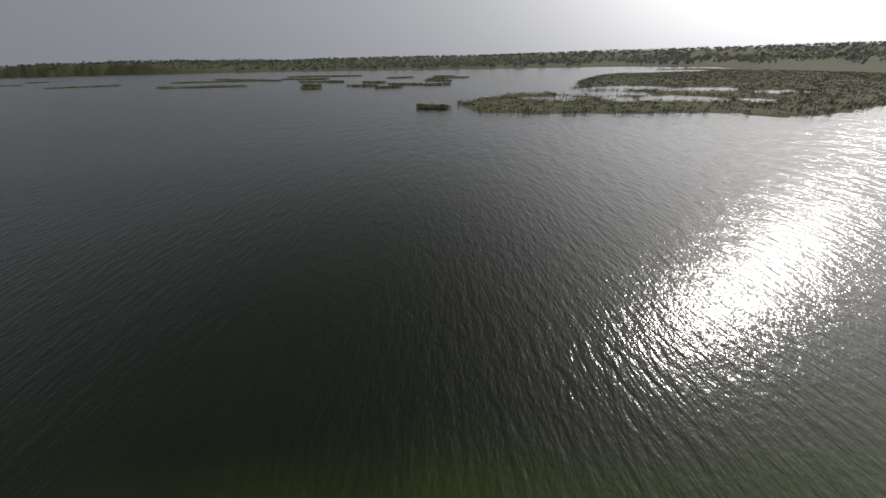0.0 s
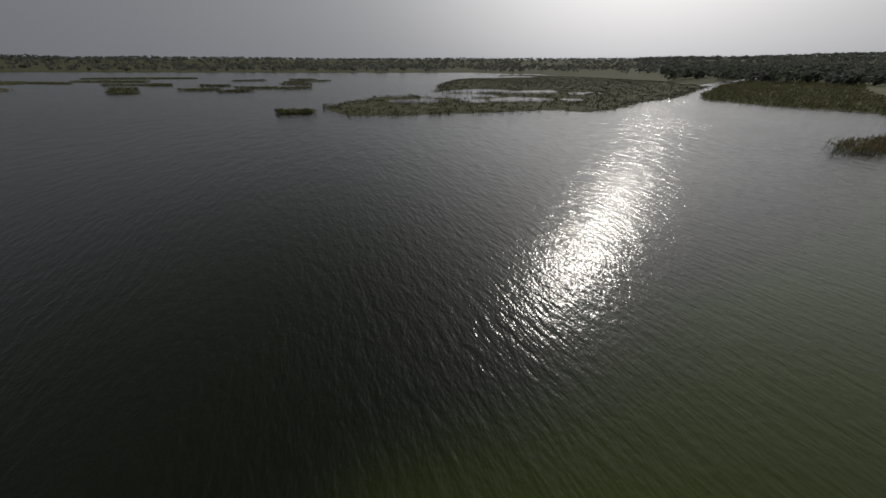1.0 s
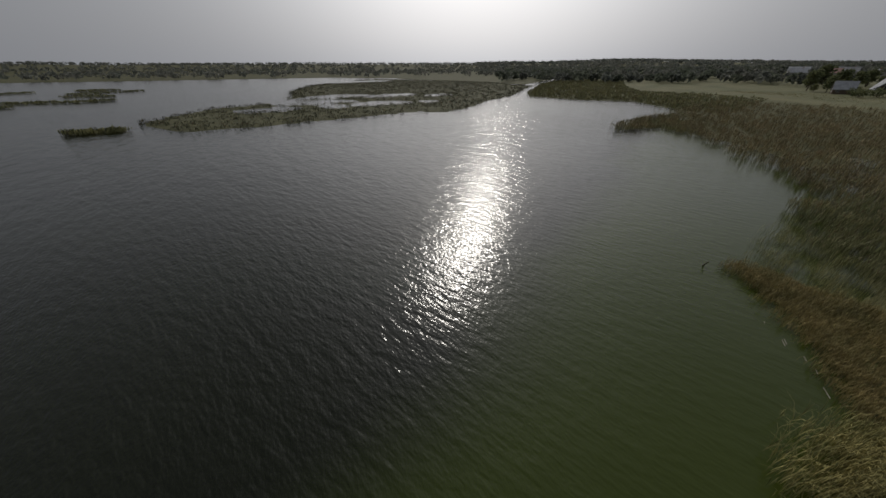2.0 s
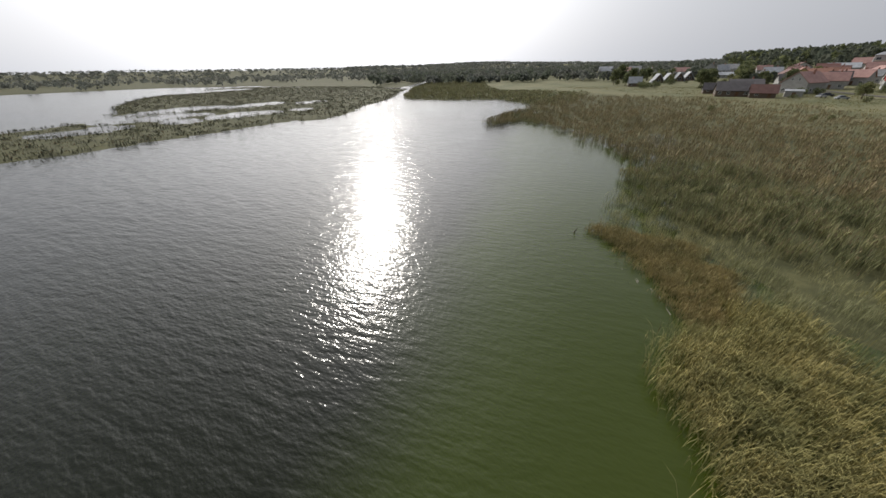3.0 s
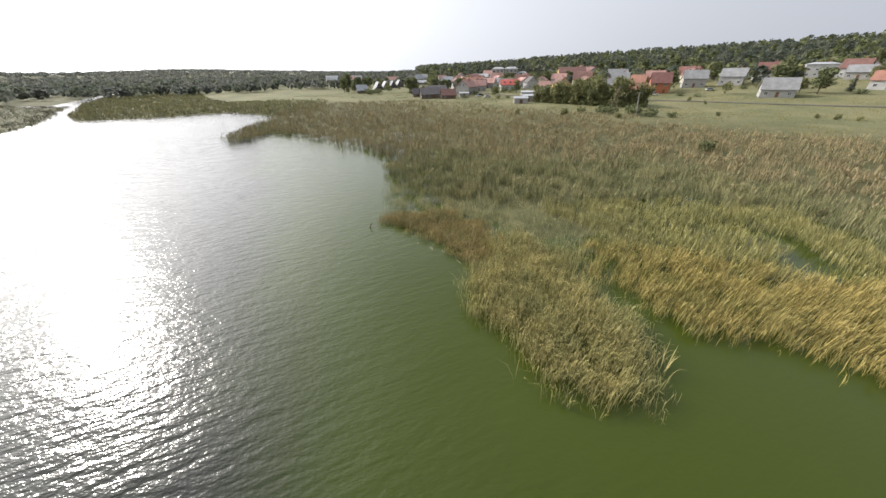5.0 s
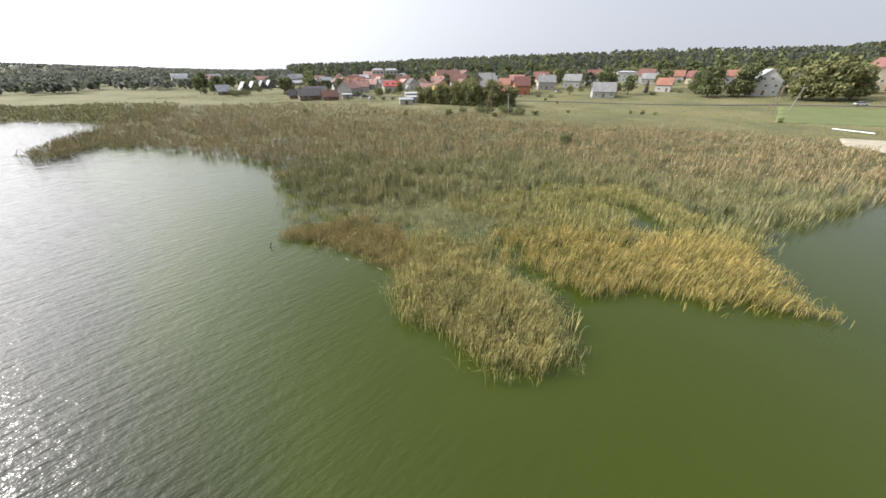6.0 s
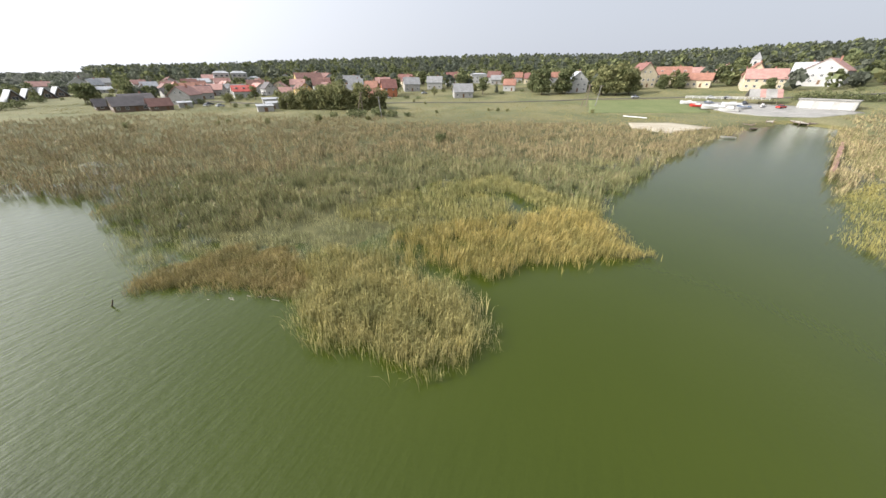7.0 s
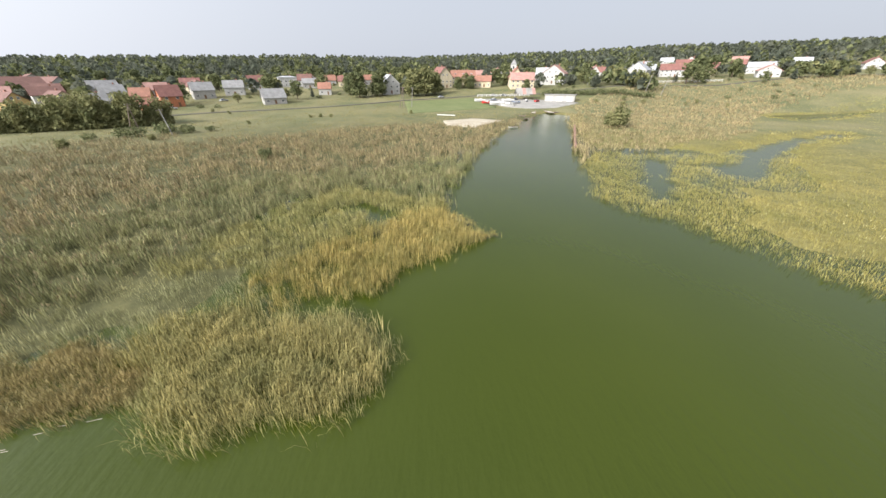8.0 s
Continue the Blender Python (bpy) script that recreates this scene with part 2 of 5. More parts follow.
LATTICE = np.random.default_rng(3).uniform(-1, 1, (256, 256))


def wobble(p, size, seed=0.0):
    """Smooth value noise about -1 to 1 over the plan, in two octaves."""
    out = 0
    for k, amp in ((0.55, 1.0), (1.27, 0.5)):
        q = (p @ np.array([[0.8, 0.6], [-0.6, 0.8]]) / size * k + (17.3 * seed + 31 * k, 9.1 * seed))
        c = np.floor(q).astype(int)
        f = q - c
        f = f * f * (3 - 2 * f)
        g = [LATTICE[(c[:, 0] + a) % 256, (c[:, 1] + e) % 256] for a, e in ((0, 0), (1, 0), (0, 1), (1, 1))]
        out = out + amp * ((g[0] * (1 - f[:, 0]) + g[1] * f[:, 0]) * (1 - f[:, 1]) + (g[2] * (1 - f[:, 0]) + g[3] * f[:, 0]) * f[:, 1])
    return out


def smooth(a, b, x):
    t = np.clip((x - a) / (b - a), 0, 1)
    return t * t * (3 - 2 * t)


def polar(p):
    d = p - MID
    az = np.degrees(np.arctan2(-d[:, 0], d[:, 1]))
    return np.hypot(*d.T), np.where(az > 90, az - 360, az)


AZ = [-270, -221, -200, -185, -165, -150, -135, -120, -112, -105, -90, -70, -45, 90]
RISE = [12, 14, 14, 12, 10, 9, 7, 4, 2, 1.5, 1.2, 0.4, 0.05, 0.05]
HILL = [30, 33, 34, 32, 28, 28, 27, 23, 19, 15, 7, 3, 1, 1]


def land(p):
    """Metres inland: above zero on land."""
    edge = 1.0 * wobble(p, 3.0) + 0.5 * wobble(p, 1.1, 3)
    s = np.maximum.reduce([inside(MAIN, p), inside(PENINSULA, p), inside(FAR, p), inside(ISLET, p), inside(SPIT, p) - 1.0])
    for x, y, a, b in POOLS_AND_GAP:
        r = min(a, b)
        k = np.flatnonzero((np.abs(p[:, 0] - x) < 2 * a) & (np.abs(p[:, 1] - y) < 2 * b))
        if len(k):
            q = p[k]
            s[k] = np.minimum(s[k], (np.hypot((q[:, 0] - x) / a, (q[:, 1] - y) / b) - 1) * r - 0.45 * r * wobble(q, 0.8 * r, 7))
    for ax, ay, bx, by, r in SLOUGHS:
        k = np.flatnonzero((p[:, 0] > min(ax, bx) - 12) & (p[:, 0] < max(ax, bx) + 12) & (p[:, 1] > min(ay, by) - 12) & (p[:, 1] < max(ay, by) + 12))
        if len(k):
            q = p[k]
            e = np.array((bx - ax, by - ay), float)
            t = np.clip(((q - (ax, ay)) @ e) / (e @ e), 0, 1)
            s[k] = np.minimum(s[k], np.hypot(*(q - (ax, ay) - t[:, None] * e).T) - r - 0.55 * r * wobble(q, 2.2 * r, 7))
    return s + edge


# open water winding through the western sedge: from, to and half width
SLOUGHS = [(38.5, -35.5, 34, -36.5, 1.7), (34, -36.5, 29.5, -33.5, 1.5), (-13, -46, -17, -56, 2.6), (-18, -58, -23, -70, 2.0), (-21, -79, -36, -81, 2.0), (-27, -69, -33, -66, 1.0), (-36, -63, -46, -74, 3.2), (-46, -74, -64, -91, 2.5),
           (-64, -91, -80, -103, 2.8), (-82, -104, -97, -112, 1.0), (-122, -160, -148, -172, 6.0), (-150, -172, -185, -190, 2.0)]
# open pools: place, half length and half width
# the first is no pool: it stands in for a shaded gap between reeds
POOLS_AND_GAP = [(107, -4, 4.5, 1.6),
         (52, 158, 7, 8), (62, 178, 10, 9), (80, 175, 12, 10), (73, 153, 8, 6), (94, 153, 11, 8), (108, 149, 7, 6), (122, 142, 7, 5), (70, 199, 10, 9), (98, 206, 18, 11), (40, 160, 5, 6),
         (126, 190, 15, 8), (150, 172, 8, 5), (224, 460, 60, 30), (205, 390, 40, 30)]


def height(p):
    d, az = polar(p)
    rise, hill = np.interp(az, AZ, RISE), np.interp(az, AZ, HILL)
    z = 0.25 + np.interp(az, [-105, -85], [0.5, 0.12]) * smooth(60, 170, d) + rise * smooth(np.interp(az, [-212, -200], [235, 165]), np.interp(az, [-212, -200], [365, 330]), d) + hill * smooth(330, 900, d) * (1 + 0.10 * wobble(p, 160.0, 2))
    z += np.interp(az, [-95, -70], [0, 24]) * smooth(950, 1700, d) * (1 + 0.25 * wobble(p, 220.0, 6))
    return z


def height_at(x, y):
    return float(height(np.array([[x, y]]))[0])


# ---- meshes ----
def mesh_object(name, verts, faces, mats, index=None, flat=True):
    me = bpy.data.meshes.new(name)
    me.from_pydata(verts, [], faces)
    for m in mats if isinstance(mats, (list, tuple)) else [mats]:
        me.materials.append(m)
    if index is not None:
        me.polygons.foreach_set("material_index", np.asarray(index, np.int32))
    if not flat:
        me.shade_smooth()
    me.update()
    return new(name, me)


def fast_mesh(name, verts, tris, mats, index=None):
    me = bpy.data.meshes.new(name)
    nv, nf = len(verts), len(tris)
    me.vertices.add(nv)
    me.vertices.foreach_set("co", np.asarray(verts, np.float32).ravel())
    me.loops.add(nf * 3)
    me.loops.foreach_set("vertex_index", np.asarray(tris, np.int32).ravel())
    me.polygons.add(nf)
    me.polygons.foreach_set("loop_start", np.arange(0, nf * 3, 3, dtype=np.int32))
    for m in mats if isinstance(mats, (list, tuple)) else [mats]:
        me.materials.append(m)
    if index is not None:
        me.polygons.foreach_set("material_index", np.asarray(index, np.int32))
    me.update(calc_edges=True)
    return me


# ground: one polar sheet out to the horizon, dipping below the lake
def build_ground():
    radii = [4.0]
    while radii[-1] < 4800:
        radii.append(radii[-1] * 1.03 + 0.02)
    na, nr = 640, len(radii)
    a = np.linspace(0, 2 * np.pi, na, endpoint=False)
    p = (MID + np.stack([np.outer(radii, np.sin(a)), np.outer(radii, np.cos(a))], -1)).reshape(-1, 2)
    s = land(p)
    far = smooth(70, 130, polar(p)[0])
    z = np.where(s > 0, -0.35 * (1 - far) + 0.03 + (height(p) + 0.32 * (1 - far)) * smooth(4 * (1 - far), 12 - 4 * far, s), -0.3 - 1.3 * smooth(0, 5, -s))
    z += np.where(s > 2, 0.06 * wobble(p, 2.0, 5), 0)
    v = np.c_[p, z].tolist()
    f = [(i * na + j, i * na + (j + 1) % na, (i + 1) * na + (j + 1) % na, (i + 1) * na + j) for i in range(nr - 1) for j in range(na)]
    c = len(v)
    v.append((*MID, -1.6))
    f += [(j, c, (j + 1) % na) for j in range(na)]
    f = [tuple(reversed(q)) for q in f]
    return tagged(mesh_object("ground", v, f, M_GROUND, flat=False), "marshy lake shore rising to a wooded ridge", "ground", kind="structure")


def build_water():
    n = 96
    ring = [(15 + 4700 * math.sin(2 * math.pi * i / n), 4 + 4700 * math.cos(2 * math.pi * i / n), 0.0) for i in range(n)]
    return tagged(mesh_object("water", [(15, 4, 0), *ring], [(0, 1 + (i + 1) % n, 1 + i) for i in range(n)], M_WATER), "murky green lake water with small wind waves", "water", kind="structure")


build_ground()
build_water()


# ---- reeds and grasses ----
rng = np.random.default_rng(7)


def scatter(box, density, keep):
    x0, y0, x1, y1 = box
    n = int((x1 - x0) * (y1 - y0) * density)
    p = np.c_[rng.uniform(x0, x1, n), rng.uniform(y0, y1, n)]
    k = keep(p)
    return p[rng.random(n) < k] if k.dtype != bool else p[k]


def blades(p, z0, tall, spread, width, count, lean=0.25, plume=0.0, wind=(0.25, -0.1), droop=0.25, arched=False, clump=0.26):
    """Tufts of bent tapering blades at the points p: vertices, triangles and which of them are plumes."""
    n = len(p)
    m = n * count
    base = np.repeat(np.c_[p, np.zeros(n) + z0], count, 0)
    base[:, :2] += rng.normal(0, spread, (m, 2))
    h = np.repeat(tall * (1 + clump * wobble(p, 0.55) + 0.6 * clump * wobble(p, 1.8, 8) + 0.12 * wobble(p, 5.0, 2)) * rng.uniform(0.8, 1.15, n), count) * rng.uniform(0.6, 1.05, m)
    a = rng.uniform(0, 2 * np.pi, m)
    out = np.c_[np.cos(a), np.sin(a)] * (lean * rng.uniform(0.2, 1.4, m) * h)[:, None] + np.array(wind) * h[:, None] * lean * 1.5
    side = np.c_[-np.sin(a), np.cos(a), np.zeros(m)] * (width * rng.uniform(0.6, 1.3, m))[:, None]
    midp = base + np.c_[out * 0.35, h * 0.62]
    tip = base + np.c_[out, h * (1 - droop * rng.random(m))]
    if arched:
        low, high = base + np.c_[out * 0.12, h * 0.42], base + np.c_[out * 0.48, h * 0.8]
        tip = base + np.c_[out * 1.15, h * (0.95 - 0.5 * droop * rng.random(m) - 0.3 * lean * rng.random(m))]
        v = np.stack([base, low - side, low + side, high - side * 0.8, high + side * 0.8, tip], 1).reshape(-1, 3)
        i = np.arange(m)[:, None] * 6
        t = np.concatenate([i + [0, 2, 1], i + [1, 2, 4], i + [1, 4, 3], i + [3, 4, 5]], 1).reshape(-1, 3)
    else:
        v = np.stack([base, midp - side, midp + side, tip], 1).reshape(-1, 3)
        i = np.arange(m)[:, None] * 4
        t = np.concatenate([i + [0, 2, 1], i + [1, 2, 3]], 1).reshape(-1, 3)
    kind = np.zeros(len(t), np.int32)
    if plume:
        k = np.flatnonzero(rng.random(m) < plume)
        top, s2 = tip[k], side[k] * 2.2
        low, bend = top - np.c_[out[k] * 0.08, np.full(len(k), 0.34)], np.c_[out[k] * 0.05, np.full(len(k), 0.04)]
        w = np.stack([low, (low + top) / 2 - s2, (low + top) / 2 + s2, top + bend], 1).reshape(-1, 3)
        j = len(v) + np.arange(len(k))[:, None] * 4
        t2 = np.concatenate([j + [0, 2, 1], j + [1, 2, 3]], 1).reshape(-1, 3)
        v, t, kind = np.r_[v, w], np.r_[t, t2], np.r_[kind, np.ones(len(t2), np.int32)]
    return v, t, kind


def stand(name, label, p, mats, tall, spread, width, count, z0=0.0, category="reeds", **kw):
    z0 = z0(p) if callable(z0) else z0
    v, t, kind = blades(p, z0, tall, spread, width, count, **kw)
    ob = new(name, fast_mesh(name, v, t, mats, kind))
    return tagged(ob, label, category, kind="stuff")


BROWN = [(62, 6), (54, 0), (48, -3), (45, -6), (51, -11), (57, -12), (63, -7), (64, 1)]
YELLOW = [(44, -18), (37, -18), (32, -20), (31, -26), (27, -29), (24, -28), (18, -36), (22, -42), (27, -44), (33, -42), (38, -37), (42, -31), (47, -22)]
PALE = [(86, 7), (72, 7), (61, 6), (64, 0), (63, -7), (57, -12), (50, -10), (45, -16), (37, -16), (42, -20), (48, -23), (62, -22), (65, -15), (68, -8), (74, 0)]
LIME = [(62, -22), (47, -22), (42, -31), (38, -37), (33, -42), (26, -44), (26, -52), (33, -50), (39, -52), (50, -57), (55, -46), (60, -36)]
SPUR = [(48, -3), (44, -2), (34, -2), (27, -5), (25, -10), (28, -15), (33, -17), (37, -17), (46, -17), (51, -11)]


def zone(p):
    """0 tall reed, 1 spur, 2 yellow, 3 pale, 4 brown, 5 western sedge, 6 meadow, 7 lime edge."""
    q = p + np.c_[wobble(p, 2.5, 1), wobble(p, 2.5, 9)] * 1.5 + np.c_[wobble(p, 0.2, 15), wobble(p, 0.2, 19)] * 0.9
    d, az = polar(p)
    out = np.where(d > np.interp(az, [-225, -205, -195, -190, -175, -160, -130, -100, -80], [390, 310, 200, 165, 132, 122, 128, 205, 280]) + 10 * wobble(p, 14.0), 6, 0)
    bank = np.interp(p[:, 0], [-230, -188, -144, -97, -75, -69, -49, -32, -22, -9, 5], [-222, -218, -196, -148, -117, -107, -95, -83, -82, -80, -78])
    west = (p[:, 0] < K * np.interp(p[:, 1] / K, [-219, -104, -57, -30], [-26, -18, 4, 10])) & (p[:, 1] < 20)
    out = np.where(west & (p[:, 1] > bank + 3.0 * wobble(p, 4.0, 4)), 5, out)
    near = np.flatnonzero((p[:, 0] > 8) & (p[:, 0] < 76) & (p[:, 1] > -52) & (p[:, 1] < 14))
    if len(near):
        o, pn, qn = out[near], p[near], q[near]
        for k, poly in ((7, LIME), (3, PALE), (2, YELLOW), (1, SPUR), (4, BROWN)):
            o = np.where(inside(poly, qn) > 0, k, o)
        # stragglers at the water's edge belong to the stand beside them
        shore = inside(MAIN, pn) < 2.5
        for k, poly in ((4, BROWN), (1, SPUR), (2, YELLOW), (3, PALE)):
            o = np.where((o == 0) & shore & (inside(poly, pn) > -3.0), k, o)
        out[near] = o
    return out


LAWN = [(53, -160), (7.5, -187), (22, -222), (66, -208)]
SAND = [(30, -121), (19, -116), (8, -137), (20, -143), (33, -134)]
YARD = [(3, -188), (-8, -182), (-24, -184), (-40, -198), (-30, -208), (-6, -216), (14, -218), (20, -214)]
LANDING = [(-2, -184), (-4, -171), (-15, -166), (-27, -170), (-31, -184)]
ROAD = [(300, -70), (230, -88), (180, -118), (150, -150), (111, -176), (66, -212), (19, -232), (-14, -232), (-60, -246), (-110, -258), (-200, -272), (-330, -300)]


def bare(p):
    """True on lawn, sand, yard and road, where nothing grows tall."""
    out = np.zeros(len(p), bool)
    for poly in (LAWN, SAND, YARD, LANDING):
        out |= inside(np.array(poly) / K, p) > -0.8
    for (ax, ay), (bx, by) in zip(ROAD, ROAD[1:]):
        e = np.array((bx - ax, by - ay), float)
        t = np.clip(((p - (ax, ay)) @ e) / (e @ e), 0, 1)
        out |= np.hypot(*(p - (ax, ay) - t[:, None] * e).T) < 3.6
    return out


def in_zone(k, shore=-0.3, even=0.62, patch=0.8, size=0.75):
    """How likely a plant of zone k stands at each point."""
    def keep(p):
        out = np.zeros(len(p))
        i = np.flatnonzero(zone(p) == k)
        if len(i):
            q = p[i]
            out[i] = smooth(shore - 0.9, shore + 1.6, land(q)) * np.clip(even + patch * wobble(q, size, 11), 0.04, 1) * ~bare(q)
        return out
    return keep


def green_part(p):
    """Greener reed towards the open water, browner and more plumed inland."""
    d, az = polar(p)
    return smooth(56, 74, d + 9 * wobble(p, 6.0, 13))


reed = in_zone(0, -0.9, even=0.52, patch=1.0, size=0.9)
stand("reed_bed", "grey-green tall reeds along the open shore", scatter((10, -75, 100, 35), 13.0, lambda p: reed(p) * (1 - green_part(p))), [M_REED, M_PLUME], 2.0, 0.13, 0.02, 6, 0.0, plume=0.12, clump=0.3)
stand("plumed_reed_bed", "brown-plumed tall reeds behind the shore", scatter((-10, -140, 225, 45), 4.0, lambda p: reed(p) * green_part(p) * np.interp(polar(p)[0], [85, 170], [1, 0.4])), [M_REED2, M_PLUME], 2.0, 0.18, 0.033, 4, 0.0, plume=0.45, clump=0.34)
stand("western_reed_bed", "olive tall reeds beyond the channel", scatter((-110, -170, -8, -70), 2.2, lambda p: reed(p) * (polar(p)[0] < 170)), [M_REED2, M_PLUME], 1.7, 0.25, 0.045, 4, lambda p: np.maximum(0, height(p) - 0.5), plume=0.3)
stand("far_western_reeds", "grey-olive reeds far across the marsh", scatter((-330, -330, -20, -120), 0.55, lambda p: reed(p) * (polar(p)[0] >= 165) * (p[:, 0] < -30)), [M_REED2, M_PLUME], 1.6, 0.5, 0.10, 5, lambda p: height(p) - 0.3, plume=0.4)


def spur_thin(p):
    """Dense at the tip and the lake side of the spur, thinning to open water behind."""
    back = smooth(-9.0, -13.0, p[:, 1]) * smooth(25.5, 29, p[:, 0])
    return in_zone(1, -0.1, 0.62, 0.5, 0.5)(p) * (1 - 0.72 * back)


stand("straw_reeds", "straw-coloured leaning reeds standing in shallow water", scatter((15, -20, 50, 5), 62.0, spur_thin), [M_SPUR, M_PALE], 1.6, 0.26, 0.012, 5, 0.0, plume=0.03, lean=0.25, droop=0.35, arched=True, clump=0.12, wind=(-0.2, -0.05))
stand("yellow_reeds", "yellowing cattails in shallow water", scatter((10, -50, 50, -8), 27.0, in_zone(2, 0.0, 0.55, 0.4, 0.7)), [M_YELLOW, M_PALE], 1.6, 0.22, 0.013, 5, 0.0, lean=0.25, droop=0.35, arched=True, plume=0.02, clump=0.15, wind=(-0.2, -0.05))
stand("pale_rushes", "pale green rushes thinly standing in water", scatter((25, -20, 75, 10), 17.0, in_zone(3, 0.2, even=0.5)), [M_PALE, M_PLUME], 1.0, 0.2, 0.012, 5, 0.0, lean=0.25)
stand("lime_sedge", "yellow-green sedge between rushes and tall reeds", scatter((18, -48, 65, 0), 20.0, in_zone(7, even=0.65, patch=0.4)), [M_LIME, M_PALE], 1.3, 0.18, 0.017, 5, 0.0, lean=0.3, plume=0.03)


def fringe(k):
    """Loose stalks that stand out into the water before a stand of zone k."""
    def keep(p):
        out = np.zeros(len(p))
        i = np.flatnonzero(zone(p) == k)
        if len(i):
            d = land(p[i])
            out[i] = smooth(-1.7, -0.4, d) * (1 - smooth(0.0, 1.2, d)) * np.clip(0.4 + 0.9 * wobble(p[i], 0.5, 23), 0, 1)
        return out
    return keep


stand("straw_reed_fringe", "loose straw-coloured stalks leaning over the water", scatter((15, -20, 50, 5), 14.0, fringe(1)), [M_SPUR, M_PALE], 1.3, 0.3, 0.012, 4, 0.0, lean=0.55, droop=0.5, arched=True, clump=0.2)
stand("yellow_reed_fringe", "loose yellow stalks leaning over the water", scatter((10, -50, 50, -8), 12.0, fringe(2)), [M_YELLOW, M_PALE], 1.2, 0.3, 0.012, 4, 0.0, lean=0.55, droop=0.5, arched=True, clump=0.2)
tail = rng.random(70)
stand("stray_reeds", "few stray reeds trailing into open water", np.c_[19.5 - 5.5 * tail, -26.5 - 3.4 * tail] + rng.normal(0, 0.5, (70, 2)) * (1 - 0.6 * tail)[:, None], [M_YELLOW, M_PALE], 1.1, 0.2, 0.014, 6, 0.0, lean=0.5, droop=0.5, arched=True)
stand("rusty_sedge", "rust-brown sedge lying low at the water", scatter((30, -15, 58, 8), 60.0, in_zone(4, 0.2, 1.1, 0.5)), [M_BROWN, M_SPUR], 0.8, 0.16, 0.012, 5, 0.0, lean=0.4, plume=0.03)
sedge = in_zone(5, even=1.0, patch=0.3)
stand("yellow_sedge", "yellow-green sedge around open pools", scatter((-85, -110, 10, -5), 12.0, lambda p: sedge(p) * np.clip(0.95 + 0.55 * wobble(p, 4.0, 21), 0.12, 1) * np.interp(polar(p)[0], [60, 110], [1, 0.45])), [M_MARSH, M_PALE], 0.85, 0.32, 0.018, 3, 0.0, plume=0.03, clump=0.1, lean=0.5)
stand("far_yellow_sedge", "yellow-green sedge far across the marsh", scatter((-300, -260, -5, 20), 0.5, lambda p: sedge(p) * ((p[:, 0] < -85) | (p[:, 1] < -110)) * (polar(p)[0] < 300)), [M_MARSH, M_PALE], 0.8, 0.6, 0.06, 4, lambda p: np.maximum(0, height(p) - 0.5), plume=0.05)
stand("meadow_grass", "pale tussocky meadow grass behind the reeds", scatter((-200, -260, 330, 60), 0.85, lambda p: in_zone(6)(p) * (polar(p)[0] < 290) * (0.35 + 0.65 * (wobble(p, 7.0, 5) > -0.2))), [M_MEADOW, M_PLUME], 0.55, 0.5, 0.055, 4, lambda p: height(p) - 0.1, category="grass")
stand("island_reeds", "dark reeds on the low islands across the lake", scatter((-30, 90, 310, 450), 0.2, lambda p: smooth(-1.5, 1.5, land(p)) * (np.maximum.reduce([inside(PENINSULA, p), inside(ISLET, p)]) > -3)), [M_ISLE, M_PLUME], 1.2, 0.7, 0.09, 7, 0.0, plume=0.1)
stand("spit_reeds", "thin reeds on a spit in the bay", scatter((95, 15, 170, 50), 1.6, lambda p: smooth(-1.5, 3, inside(SPIT, p)) * 0.8), [M_REED, M_PLUME], 1.5, 0.4, 0.05, 5, 0.0)
stand("bay_reeds", "reeds along the far side of the bay", scatter((165, 30, 420, 260), 0.4, lambda p: np.where((inside(MAIN, p) > 0) & (polar(p)[0] > 160) & (inside(MAIN, p) < 70), 1.0, 0.0)), [M_REED, M_PLUME], 1.7, 0.6, 0.13, 5, 0.1, plume=0.15)


# ---- far woods ----
def woods(name, label, p, z, tall, wide, clumps, mats, spray=0.35):
    n = len(p)
    h = tall * rng.uniform(0.7, 1.25, n)
    m = n * clumps
    H = np.repeat(h, clumps)
    f = rng.random(m) ** 0.8
    shape = np.sin(np.pi * (0.08 + 0.9 * f)) ** 0.7
    a = rng.uniform(0, 2 * np.pi, m)
    r = wide * H / tall * shape * rng.uniform(0.55, 1.0, m)
    c = np.repeat(np.c_[p, z], clumps, 0) + np.c_[np.cos(a) * r, np.sin(a) * r, H * (0.22 + 0.78 * f)]
    s = wide * spray * rng.uniform(0.6, 1.3, m)
    u = rng.normal(0, 1, (m, 3))
    u /= np.linalg.norm(u, axis=1)[:, None]
    w = np.cross(u, rng.normal(0, 1, (m, 3)))
    w /= np.linalg.norm(w, axis=1)[:, None]
    u, w = u * s[:, None], w * s[:, None]
    v = np.stack([c - u * 0.9 - w * 0.5, c + u * 0.3 - w, c + u + w * 0.4, c - u * 0.5 + w], 1).reshape(-1, 3)
    i = np.arange(m)[:, None] * 4
    t = np.concatenate([i + [0, 1, 2], i + [0, 2, 3]], 1).reshape(-1, 3)
    kind = np.repeat(np.repeat(rng.integers(0, len(mats), n), clumps), 2)
    ob = new(name, fast_mesh(name, v, t, mats, kind))
    return tagged(ob, label, "woods", kind="stuff")


def ring_points(n, r0, r1, a0, a1):
    a, r = np.radians(rng.uniform(a0, a1, n)), np.sqrt(rng.uniform(r0 ** 2, r1 ** 2, n))
    return MID + np.c_[-np.sin(a), np.cos(a)] * r[:, None]




